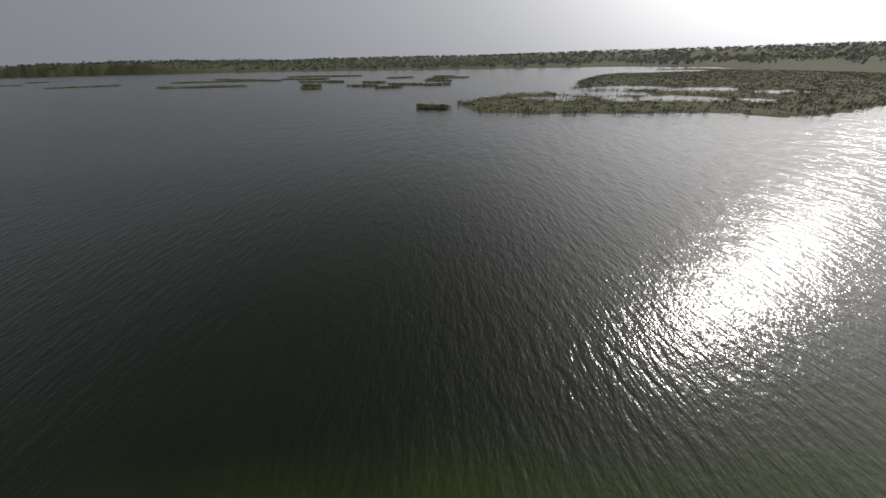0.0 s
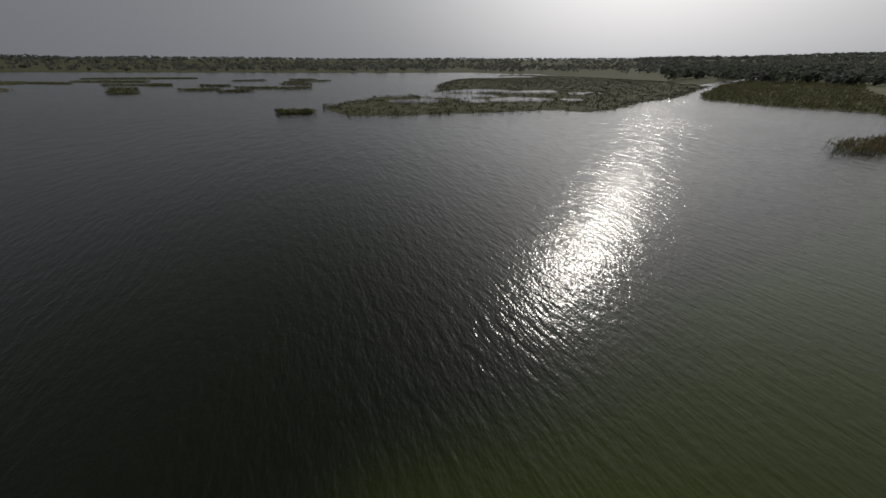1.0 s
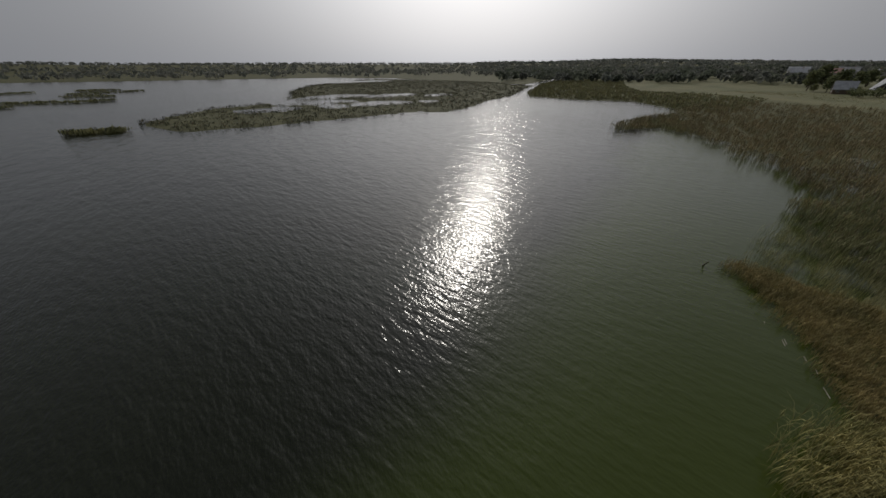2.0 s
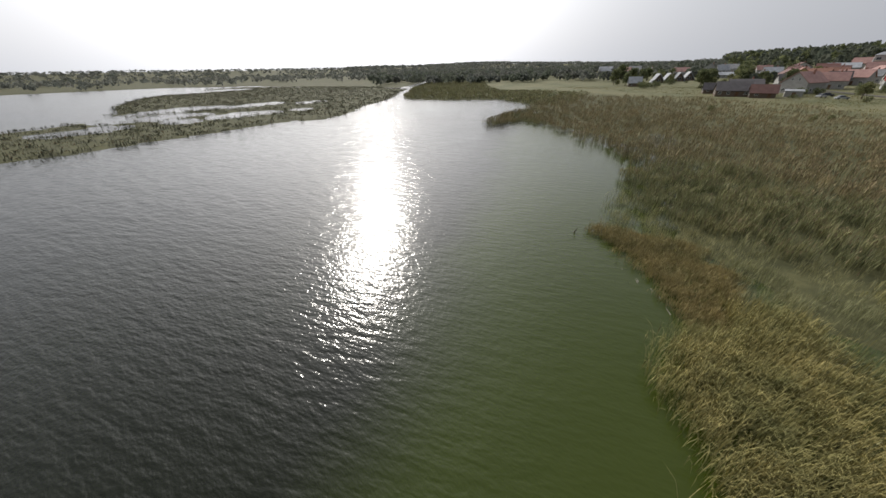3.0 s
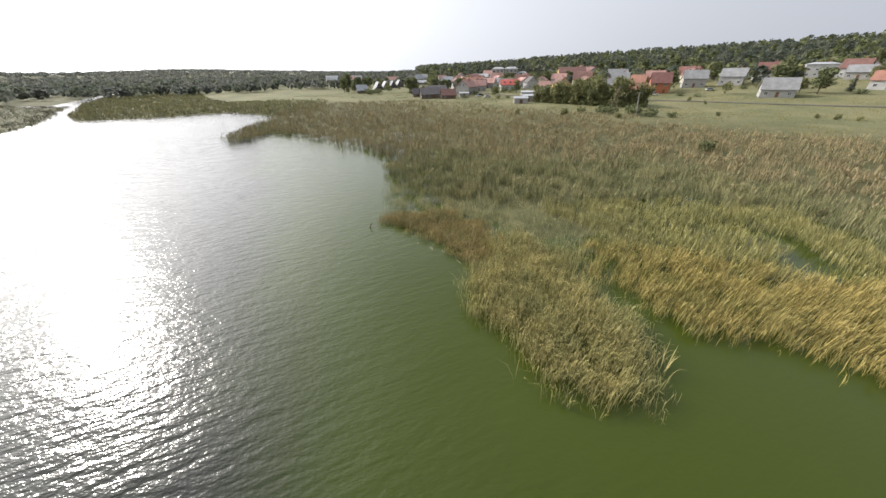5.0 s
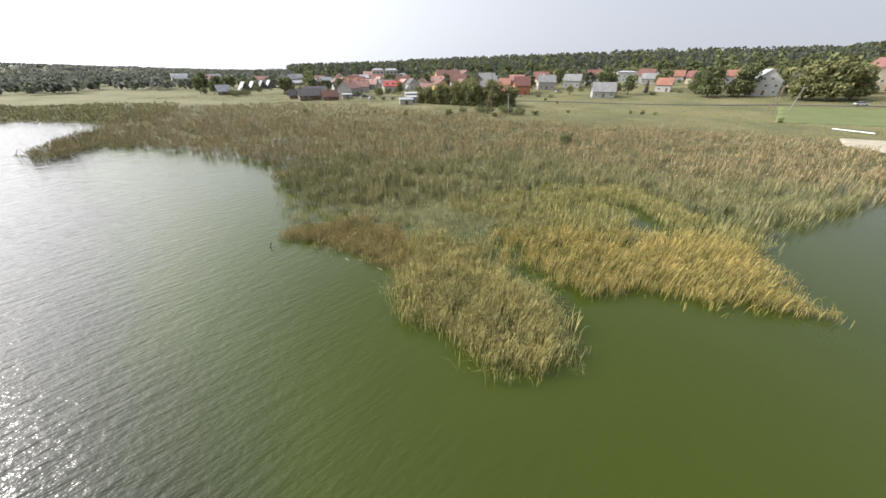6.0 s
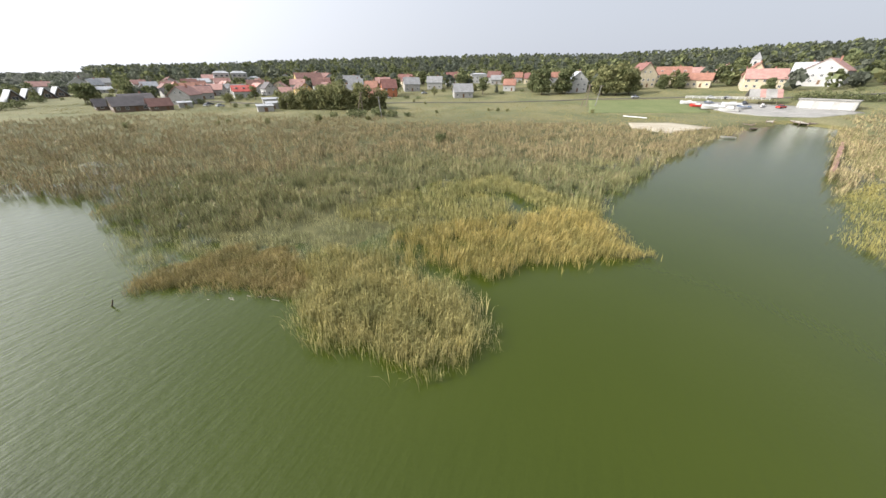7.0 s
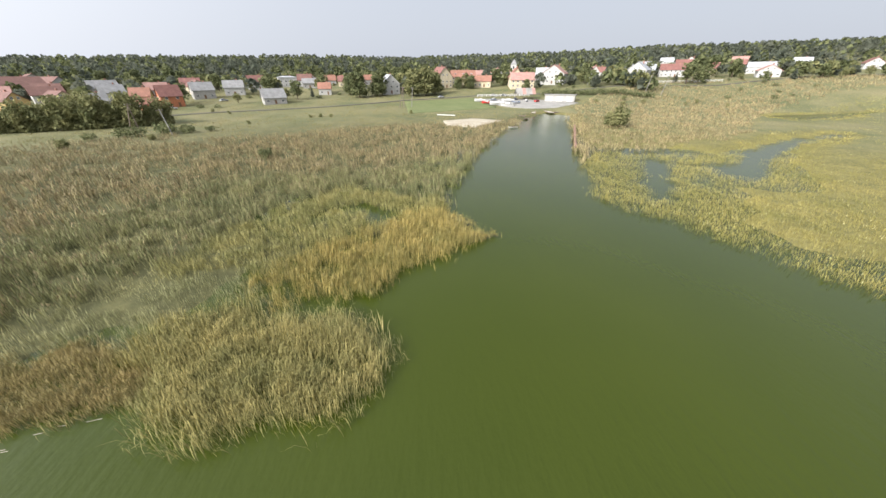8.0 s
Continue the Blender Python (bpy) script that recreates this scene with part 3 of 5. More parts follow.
# ---- village ----
def toned(name, colour, var=0.12, scale=0.6, rough=0.75, fine=6.0, spec=0.3):
    return mottled(name, tuple(v * (1 - var) for v in colour), tuple(min(1, v * (1 + var)) for v in colour), scale, rough, fine, 0.0, spec)


def tiled(name, colour, across=0.22):
    """Roof covering in courses that follow the slope."""
    def build(n, l, b):
        o = n.new("ShaderNodeTexCoord").outputs["Object"]
        w = n.new("ShaderNodeTexWave")
        w.wave_type, w.bands_direction = "BANDS", "Z"
        w.inputs["Scale"].default_value, w.inputs["Distortion"].default_value = 1.2 / across * 0.32, 0.6
        l.new(o, w.inputs["Vector"])
        big = ramp_node(n, l, noise_node(n, l, 0.5, 5, o), (0.3, tuple(v * 0.75 for v in colour)), (0.7, tuple(min(1, v * 1.15) for v in colour)))
        k = ramp_node(n, l, w.outputs["Fac"], (0.0, (0.8, 0.8, 0.8)), (0.6, (1.05, 1.05, 1.05)))
        l.new(mix_node(n, l, 1.0, big, k, "MULTIPLY"), b.inputs["Base Color"])
        bump_node(n, l, b, w.outputs["Fac"], 0.5, 0.03)
    return material(name, build, 0.7, 0.3)


ROOFS = {"red": tiled("red_roof_tiles", (0.21, 0.10, 0.085)), "orange": tiled("orange_roof_tiles", (0.28, 0.14, 0.10)), "brown": tiled("brown_roof_tiles", (0.17, 0.09, 0.075)),
         "grey": tiled("grey_roof_sheets", (0.24, 0.24, 0.24)), "white": tiled("pale_metal_roof", (0.36, 0.37, 0.385)), "pink": tiled("faded_roof_tiles", (0.36, 0.21, 0.18)),
         "dark": tiled("dark_roof_felt", (0.10, 0.09, 0.09)), "bright": tiled("bright_red_roof_sheets", (0.44, 0.10, 0.08))}
WALLS = {"white": toned("white_render", (0.43, 0.425, 0.41)), "cream": toned("cream_render", (0.52, 0.45, 0.32)), "grey": toned("grey_render", (0.36, 0.35, 0.33)),
         "brick": toned("orange_brick", (0.42, 0.16, 0.08), 0.2, 2.0), "ochre": toned("ochre_render", (0.50, 0.36, 0.16)), "wood": toned("weathered_boards", (0.16, 0.12, 0.09), 0.25, 3.0)}
M_GLASS = material("window_glass", lambda n, l, b: None, 0.08, 0.5, **{"Base Color": (0.03, 0.035, 0.045, 1)})
M_FRAME = toned("white_window_frames", (0.6, 0.6, 0.58), 0.05)
M_CHIMNEY = toned("chimney_brick", (0.30, 0.15, 0.11), 0.2, 3.0)
M_DOOR = toned("stained_door", (0.16, 0.09, 0.05), 0.2, 3.0)
M_CONCRETE = mottled("pale_concrete", (0.21, 0.205, 0.19), (0.33, 0.32, 0.30), 0.2, 0.85, 4.0)
M_SAND = mottled("bare_sand", (0.331, 0.288, 0.216), (0.446, 0.403, 0.317), 0.3, 0.95, 5.0, 0.03)
M_LAWN = mottled("mown_lawn", (0.11, 0.135, 0.05), (0.15, 0.168, 0.07), 0.12, 0.95, 3.0, 0.03)
M_ASPHALT = mottled("worn_asphalt", (0.085, 0.08, 0.07), (0.14, 0.13, 0.11), 0.2, 0.97, 6.0, 0.0, 0.08)
M_DRIFT = mottled("bleached_wood", (0.32, 0.28, 0.23), (0.46, 0.42, 0.36), 2.0, 0.8, 9.0)
M_TIMBER = mottled("weathered_timber", (0.13, 0.10, 0.08), (0.26, 0.21, 0.17), 1.0, 0.85, 10.0)
M_PILING = mottled("rusty_sheet_piling", (0.20, 0.11, 0.08), (0.33, 0.21, 0.16), 0.6, 0.8, 6.0)
M_HULL = material("white_gelcoat", lambda n, l, b: l.new(ramp_node(n, l, noise_node(n, l, 2.0), (0.3, (0.4, 0.4, 0.39)), (0.7, (0.52, 0.52, 0.51))), b.inputs["Base Color"]), 0.3, 0.5)
M_COVER = toned("boat_cover_canvas", (0.10, 0.14, 0.22), 0.2, 1.0)
M_RED = toned("red_paint", (0.45, 0.05, 0.04), 0.15, 1.0, 0.45)


def part(name, verts, faces, mat, parent, label="", smooth_faces=False):
    ob = mesh_object(name, verts, faces, mat, flat=not smooth_faces)
    ob.parent = parent
    return tagged(ob, label)


def box(x0, y0, z0, x1, y1, z1, into=None):
    v, f = into if into else ([], [])
    i = len(v)
    v += [(x, y, z) for z in (z0, z1) for x, y in ((x0, y0), (x1, y0), (x1, y1), (x0, y1))]
    f += [tuple(i + k for k in q) for q in ((0, 3, 2, 1), (4, 5, 6, 7), (0, 1, 5, 4), (1, 2, 6, 5), (2, 3, 7, 6), (3, 0, 4, 7))]
    return v, f


def thing(name, x, y, turn, label, category, group="", z=None):
    """An Empty at a thing's base on the ground; turn 0 shows its front to the lake."""
    face = math.degrees(math.atan2(15 - x, -(4 - y)))
    ob = new(name)
    ob.matrix_world = pose(x, y, height_at(x, y) if z is None else z, 0, 0, face + turn)
    return tagged(ob, label, category, group)


def window(parent, x, z, w, h, y, side=1):
    """A framed window on the front (side 1) at local height z."""
    t = 0.12
    v, f = [], []
    for a in ((x - w / 2, z, x - w / 2 + t, z + h), (x + w / 2 - t, z, x + w / 2, z + h), (x - w / 2 + t, z, x + w / 2 - t, z + t), (x - w / 2 + t, z + h - t, x + w / 2 - t, z + h), (x - t / 2, z + t, x + t / 2, z + h - t)):
        box(a[0], y - 0.09, a[1], a[2], y + 0.03, a[3], (v, f))
    fr = part("window", v, f, M_FRAME, parent)
    part("pane", *box(x - w / 2 + 0.02, y - 0.03, z + 0.02, x + w / 2 - 0.02, y + 0.01, z + h - 0.02), M_GLASS, fr)


def gable_side_window(parent, y, z, w, h, x, sign):
    t = 0.12
    v, f = [], []
    x0, x1 = sorted((x - sign * 0.03, x + sign * 0.09))
    for a in ((y - w / 2, z, y - w / 2 + t, z + h), (y + w / 2 - t, z, y + w / 2, z + h), (y - w / 2 + t, z, y + w / 2 - t, z + t), (y - w / 2 + t, z + h - t, y + w / 2 - t, z + h)):
        box(x0, a[0], a[1], x1, a[2], a[3], (v, f))
    fr = part("window", v, f, M_FRAME, parent)
    x0, x1 = sorted((x - sign * 0.01, x + sign * 0.03))
    part("pane", *box(x0, y - w / 2 + 0.02, z + 0.02, x1, y + w / 2 - 0.02, z + h - 0.02), M_GLASS, fr)


def house(x, y, w, h, roof, wall, style="side", turn=0.0, label="", pitch=0.45, dormers=0, name="house", chimney=True):
    """w across the view, h to the ridge. side: eaves to the lake; gable: gable to the lake; flat: low hipped top."""
    ob = thing(name, x, y, turn, label, "house", "village houses")
    dep = w * (0.8 if style != "gable" else 1.15)
    rh = h * (pitch if style != "flat" else 0.12)
    ev, hw, hd = h - rh, w / 2, dep / 2
    base = -1.5
    wv, wf = box(-hw, -hd, base, hw, hd, ev)
    o, t = 0.5, 0.25
    if style == "gable":
        wv += [(0, -hd, h - t), (0, hd, h - t)]
        wf += [(4, 5, 8), (6, 7, 9), (4, 8, 9, 7), (8, 5, 6, 9)]
        k = rh / hw
        rv = []
        for s in (-1, 1):
            for yy in (-hd - o, hd + o):
                rv += [(0, yy, h), (s * (hw + o), yy, ev - o * k), (s * (hw + o), yy, ev - o * k - t), (0, yy, h - t)]
        rf = [(0, 4, 5, 1), (1, 5, 6, 2), (2, 6, 7, 3), (0, 1, 2, 3), (4, 7, 6, 5), (8, 9, 13, 12), (9, 10, 14, 13), (10, 11, 15, 14), (8, 11, 10, 9), (12, 13, 14, 15)]
    elif style == "side":
        wv += [(-hw, 0, h - t), (hw, 0, h - t)]
        wf += [(5, 6, 9), (7, 4, 8), (4, 5, 9, 8), (6, 7, 8, 9)]
        k = rh / hd
        rv = []
        for s in (-1, 1):
            for xx in (-hw - o, hw + o):
                rv += [(xx, 0, h), (xx, s * (hd + o), ev - o * k), (xx, s * (hd + o), ev - o * k - t), (xx, 0, h - t)]
        rf = [(0, 1, 5, 4), (1, 2, 6, 5), (2, 3, 7, 6), (0, 3, 2, 1), (4, 5, 6, 7), (8, 12, 13, 9), (9, 13, 14, 10), (10, 14, 15, 11), (8, 9, 10, 11), (12, 15, 14, 13)]
    else:
        rv = [(-hw - o, -hd - o, ev), (hw + o, -hd - o, ev), (hw + o, hd + o, ev), (-hw - o, hd + o, ev), (-hw * 0.5, 0, h), (hw * 0.5, 0, h),
              (-hw - o, -hd - o, ev - t), (hw + o, -hd - o, ev - t), (hw + o, hd + o, ev - t), (-hw - o, hd + o, ev - t)]
        rf = [(0, 1, 5, 4), (1, 2, 5), (2, 3, 4, 5), (3, 0, 4), (0, 6, 7, 1), (1, 7, 8, 2), (2, 8, 9, 3), (3, 9, 6, 0), (6, 9, 8, 7)]
    part("wall", wv, wf, WALLS[wall], ob)
    r = part("roof", rv, rf, ROOFS[roof], ob)
    if chimney:
        cx, cy = (w * 0.2, dep * 0.12) if style != "gable" else (w * 0.12, 0.1 * dep)
        part("chimney", *box(cx - 0.35, cy - 0.35, h - rh * 0.6, cx + 0.35, cy + 0.35, h + 0.9), M_CHIMNEY, r)
    floors = max(1, int(ev / 2.7))
    n = max(2, int(w / 3.2))
    for fl in range(floors):
        for i in range(n):
            if fl == 0 and i == n // 2:
                continue
            window(ob, -hw + w * (i + 0.5) / n, 0.9 + fl * 2.75, 1.3, 1.35, -hd)
        for s in (-1, 1):
            for yy in (-dep * 0.22, dep * 0.22):
                gable_side_window(ob, yy, 0.9 + fl * 2.75, 1.2, 1.35, s * hw, s)
    part("door", *box(-hw + w * (n // 2 + 0.5) / n - 0.55, -hd - 0.06, 0, -hw + w * (n // 2 + 0.5) / n + 0.55, -hd + 0.02, 2.1), M_DOOR, ob)
    if style == "gable" and rh > 3:
        for i in (-1, 1):
            window(ob, i * w * 0.13, ev + 0.3, 1.1, 1.3, -hd)
    for i in range(dormers):
        dx = -hw + w * (i + 0.5) / dormers
        yy = -hd * 0.62
        v, f = box(dx - 0.8, yy - 0.1, ev + rh * 0.2, dx + 0.8, -hd * 0.1, ev + rh * 0.2 + 1.4)
        d = part("dormer", v, f, WALLS["white"], ob)
        part("pane", *box(dx - 0.55, yy - 0.16, ev + rh * 0.2 + 0.3, dx + 0.55, yy - 0.08, ev + rh * 0.2 + 1.15), M_GLASS, d)
    return ob


# x, y, width, ridge height, roof, wall, style, turn
HOUSES = [
    (272, -124, 8.5, 8.6, "dark", "white", "gable", 20, "white gabled house with a dark roof"),
    (276, -108, 14, 7.5, "bright", "white", "side", 5, "low house with a bright red roof and dormers"),
    (318, -104, 14, 8, "pink", "grey", "side", -15, "house with a faded red roof among firs"),
    (255, -66, 11, 9.5, "pink", "grey", "gable", -30, "big gabled house with a faded roof"),
    (249, -124, 8, 5.8, "pink", "white", "side", 0, "small white house with a faded roof"),
    (322, -190, 24, 13, "brown", "ochre", "side", 10, "large house with a brown-red roof and ochre gable"),
    (330, -215, 16, 12, "brown", "white", "gable", 30, "brown-roofed house below the forest"),
    (435, -230, 13, 9.7, "grey", "white", "gable", 0, "white house at the forest edge"),
    (184, -161, 9.5, 10.5, "red", "brick", "side", 10, "orange brick house with a red roof"),
    (204, -164, 8.5, 8.5, "orange", "ochre", "side", -15, "ochre house with an orange roof"),
    (187, -150, 7, 5.5, "orange", "brick", "side", 8, "low orange brick annexe with an orange roof"),
    (265, -196, 14, 9.6, "grey", "grey", "side", 10, "grey-roofed house behind willows"),
    (192, -193, 11.5, 9.2, "grey", "grey", "side", 8, "two-storey house with a grey roof"),
    (185, -213, 11.5, 8.8, "grey", "white", "side", -5, "two-storey house with grey roof and pale walls"),
    (190, -246, 12.4, 9.8, "red", "white", "side", 12, "red-roofed white house at the forest"),
    (182, -275, 14.2, 8.2, "white", "white", "flat", 5, "white two-storey house with a low roof"),
    (167, -277, 11, 9.4, "brown", "white", "side", -8, "white house with a brown roof at the forest"),
    (154, -297, 9.2, 8.2, "orange", "white", "side", 4, "white house with an orange roof at the forest"),
    (150, -324, 10, 7.8, "orange", "ochre", "side", 10, "ochre house with an orange roof at the forest"),
    (156, -262, 10, 7, "grey", "grey", "side", 0, "low grey house with grey roof"),
    (127, -227, 8.1, 7.6, "orange", "white", "side", -6, "white house with an orange roof"),
    (84, -240, 12, 12.0, "white", "white", "gable", 12, "tall white villa with a pale metal roof"),
    (94, -247, 9, 8.5, "pink", "white", "side", 0, "white annexe with faded roof"),
    (50, -271, 13, 14.4, "red", "cream", "gable", 25, "cream guest house with a steep red roof"),
    (34, -292, 20, 10.5, "orange", "cream", "side", 6, "cream guest house wing with dormers"),
    (17, -272, 13, 7.9, "orange", "cream", "side", -4, "cream house with an orange roof"),
    (-12, -262, 17, 10.2, "pink", "cream", "side", 8, "cream house with a pale red roof by the church"),
    (-8, -272, 9, 12.5, "orange", "cream", "gable", 10, "steep-gabled cream house by the church"),
    (-39, -279, 17, 12.6, "pink", "white", "gable", -10, "large white villa with a broad roof"),
    (-30, -282, 10, 11, "white", "white", "side", 0, "white villa wing with pale roof"),
    (-90, -340, 11, 9, "red", "white", "side", 0, "red-roofed house in the trees"),
    (-74, -300, 8, 9.5, "pink", "white", "gable", 10, "pale gabled house in the trees"),
    (-105, -290, 14, 11.5, "white", "white", "gable", -12, "white gabled house with a pale roof"),
    (-125, -330, 18, 10, "white", "white", "side", 0, "long white house on the slope"),
    (-150, -330, 20, 10, "red", "white", "side", 6, "long white house with a red roof"),
    (-185, -345, 18, 10, "red", "cream", "side", -6, "red-roofed house on the slope"),
    (-199, -291, 13, 8.2, "pink", "white", "gable", 8, "house with a faded steep roof"),
    (-235, -350, 20, 9, "white", "white", "side", 0, "pale-roofed house on the slope"),
    (1, -422, 12.4, 9.9, "pink", "white", "gable", 15, "white house with faded gable at the forest edge"),
    (22, -385, 12, 9, "pink", "cream", "side", 10, "pale-roofed house in the trees"),
    (447, -49, 14.6, 12.1, "white", "white", "gable", 0, "white chalet with steep pale gables"),
    (470, -62, 10, 10, "white", "grey", "side", 30, "pale-roofed house behind groves"),
    (479, -96, 11, 8, "pink", "white", "side", 12, "house with a faded roof"),
    (403, -80, 7, 6.6, "dark", "white", "gable", 5, "small white gabled cottage"),
    (420, -105, 12, 8, "pink", "grey", "side", 14, "grey house with faded roof tiles"),
    (390, -118, 13, 9, "brown", "white", "side", -10, "white house with a brown roof"),
    (360, -130, 11, 9, "pink", "cream", "gable", 20, "cream house with a faded gable roof"),
    (345, -150, 14, 9, "brown", "cream", "side", 0, "cream house with a brown roof"),
    (405, -145, 14, 10, "pink", "white", "side", 8, "white house with faded roof by the hotel"),
    (335, -85, 10, 9.5, "orange", "ochre", "gable", 6, "ochre house with a steep orange roof"),
    (310, -95, 9, 7.5, "dark", "grey", "side", 10, "low grey house with a dark roof"),
    (300, -130, 10, 7.5, "pink", "white", "gable", 25, "white house with a faded roof and garden"),
    (352, -98, 12, 8.5, "orange", "white", "side", -12, "white house with an orange tiled roof"),
    (372, -88, 10, 8, "brown", "cream", "gable", 12, "cream gabled house with brown tiles"),
    (300, -72, 11, 7, "dark", "grey", "side", 15, "grey house with a dark felt roof"),
    (440, -128, 13, 9, "red", "white", "side", 6, "white house with a red roof on the plain"),
    (455, -112, 12, 8.5, "pink", "cream", "gable", -14, "cream house with faded gable tiles"),
    (430, -92, 12, 8, "white", "grey", "side", 10, "grey house with a pale sheet roof"),
    (370, -165, 13, 9, "brown", "white", "gable", 18, "white gabled house below the hotel"),
    (300, -165, 12, 8.5, "pink", "white", "side", -8, "white house with faded tiles near willows"),
    (238, -150, 10, 7.5, "brown", "cream", "gable", 22, "cream gabled house behind the willows"),
    (235, -175, 11, 8.5, "grey", "white", "side", 6, "white house with a grey sheet roof"),
    (433, -62, 13, 5, "white", "grey", "side", 0, "long low building with a pale roof"),
    (-214, -480, 14, 10, "white", "white", "side", 4, "white house with a pale roof high on the slope"),
    (-238, -470, 13, 10, "red", "white", "gable", -8, "red-roofed white house high on the slope"),
    (-189, -390, 16, 12, "red", "white", "side", 10, "broad white house with a red roof among trees"),
    (-270, -436, 15, 10, "pink", "white", "side", -6, "white house with a faded roof on the slope"),
    (-290, -382, 15, 9.5, "white", "white", "side", 8, "long white house with a pale roof on the slope"),
    (-318, -345, 11, 8.5, "red", "white", "gable", 14, "small red-roofed gabled house on the slope"),
    (-94, -396, 9, 12, "white", "white", "gable", -5, "tall narrow white house in the trees"),
    (-250, -405, 13, 9, "red", "cream", "side", 0, "cream house with a red roof on the slope"),
    (-165, -425, 12, 10, "white", "white", "side", 12, "white house with a pale sheet roof in the trees"),
    (588, 57, 14, 8.5, "white", "grey", "side", 6, "far grey house with a pale roof"),
    (569, 30, 14, 8.5, "pink", "white", "side", -8, "far white house with a faded roof"),
    (545, 0, 12, 8, "white", "white", "gable", 10, "far white gabled house beyond the marsh"),
    (405, -255, 18, 11.5, "brown", "white", "gable", 8, "large brown-roofed house at the forest edge"),
    (339, -117, 14, 7.5, "grey", "white", "side", -4, "white house with a long grey sheet roof"),
    (316, -122, 12, 7, "grey", "grey", "side", 10, "grey house with a low grey roof"),
    (468, -146, 20, 8, "white", "grey", "side", 4, "long building with a pale sheet roof"),
    (291, -143, 11, 7.5, "pink", "cream", "gable", -10, "cream gabled house with faded tiles"),
    (247, -136, 9, 8, "brown", "ochre", "gable", 24, "ochre gabled house with brown tiles"),
    (258, -160, 13, 8.5, "brown", "white", "side", 4, "white house with a long brown roof"),
    (282, -178, 12, 9, "brown", "cream", "side", -12, "cream house with brown tiles among trees"),
    (214, -148, 9, 7, "grey", "grey", "side", 10, "low grey house with a grey roof"),
    (222, -192, 11, 8.5, "pink", "white", "side", 6, "white house with pale red tiles behind willows"),
    (215, -215, 11, 8.5, "brown", "cream", "gable", 15, "cream house with a brown gable roof"),
    (232, -230, 12, 9, "red", "white", "side", -6, "white house with red tiles below the forest"),
    (174, -300, 10, 9, "orange", "white", "gable", 12, "white gabled house with orange tiles at the forest"),
    (133, -278, 9.5, 8, "red", "cream", "side", -4, "cream house with red tiles at the forest"),
    (115, -262, 9, 7.5, "brown", "white", "gable", 20, "white house with brown gable tiles"),
    (118, -300, 10, 8, "orange", "white", "side", 8, "white house with orange tiles on the slope"),
    (640, 62, 20, 9, "white", "white", "side", 4, "far long house with a pale roof"),
    (600, 20, 16, 9, "grey", "white", "side", -6, "far white house with a grey roof"),
    (500, -30, 14, 8, "pink", "white", "side", 8, "white house with faded tiles beyond groves"),
    (520, -75, 15, 9, "grey", "white", "side", -6, "white house with a grey roof beyond groves"),
    (283, -84, 11, 8, "pink", "grey", "side", 6, "grey house with faded tiles and garden"),
    (267, -46, 14, 6, "dark", "wood", "side", 10, "low dark house with a long felt roof"),
    (383, -140, 12, 9, "pink", "white", "gable", -8, "white house with a faded gable near the hotel"),
    (365, -110, 12, 8.5, "orange", "white", "side", 4, "white house with orange tiles on the plain"),
    (490, -125, 14, 9, "brown", "white", "gable", 10, "white gabled house with brown tiles on the plain"),
    (500, -170, 16, 10, "pink", "white", "side", -8, "white house with faded tiles below the forest"),
]
for x, y, w, h, roof, wall, style, turn, label in HOUSES:
    house(x, y, w, h, roof, wall, style, turn, label, dormers=3 if "dormers" in label else 0)
for x, y, w, h, roof, label in [(140, -185, 12, 8, "grey", "old barn with a grey roof"), (236, -36, 13, 6.4, "dark", "dark brown barn at the meadow"), (250, -30, 8, 5.2, "dark", "low dark timber barn beside the meadow"),
                                (228, -46, 9, 5.5, "brown", "brown barn with a sagging roof"), (309, 9, 8, 6.4, "white", "shed with a pale metal roof")]:
    house(x, y, w, h, roof, "wood" if roof != "grey" else "grey", "side", 8, label, pitch=0.55, name="barn", chimney=False)


def a_frame(x, y, w, h):
    """A steep cabin whose pale roof planes reach the ground."""
    ob = thing("cabin", x, y, 12, "steep-roofed white holiday cabin in a row", "cabin", "row of cabins")
    hw, hd, t = w / 2, w * 0.7, 0.3
    part("wall", [(-hw, -hd, -1), (hw, -hd, -1), (0, -hd, h - 0.3), (-hw, hd, -1), (hw, hd, -1), (0, hd, h - 0.3)], [(0, 1, 2), (3, 5, 4), (0, 3, 4, 1), (0, 2, 5, 3), (1, 4, 5, 2)], WALLS["wood"], ob)
    for s in (-1, 1):
        v = [(0, -hd - 0.8, h), (s * (hw + 0.5), -hd - 0.8, 0), (s * (hw + 0.5), hd + 0.4, 0), (0, hd + 0.4, h)]
        v += [(a + s * 0.25, b, c + t) for a, b, c in v]
        part("roof", v, [(0, 1, 2, 3), (4, 7, 6, 5), (0, 4, 5, 1), (1, 5, 6, 2), (2, 6, 7, 3), (3, 7, 4, 0)], ROOFS["white"], ob)
    window(ob, 0, h * 0.15, w * 0.35, h * 0.3, -hd)


for i in range(4):
    a_frame(361 + 13 * i, -6 - 8 * i, 8, 6.6)


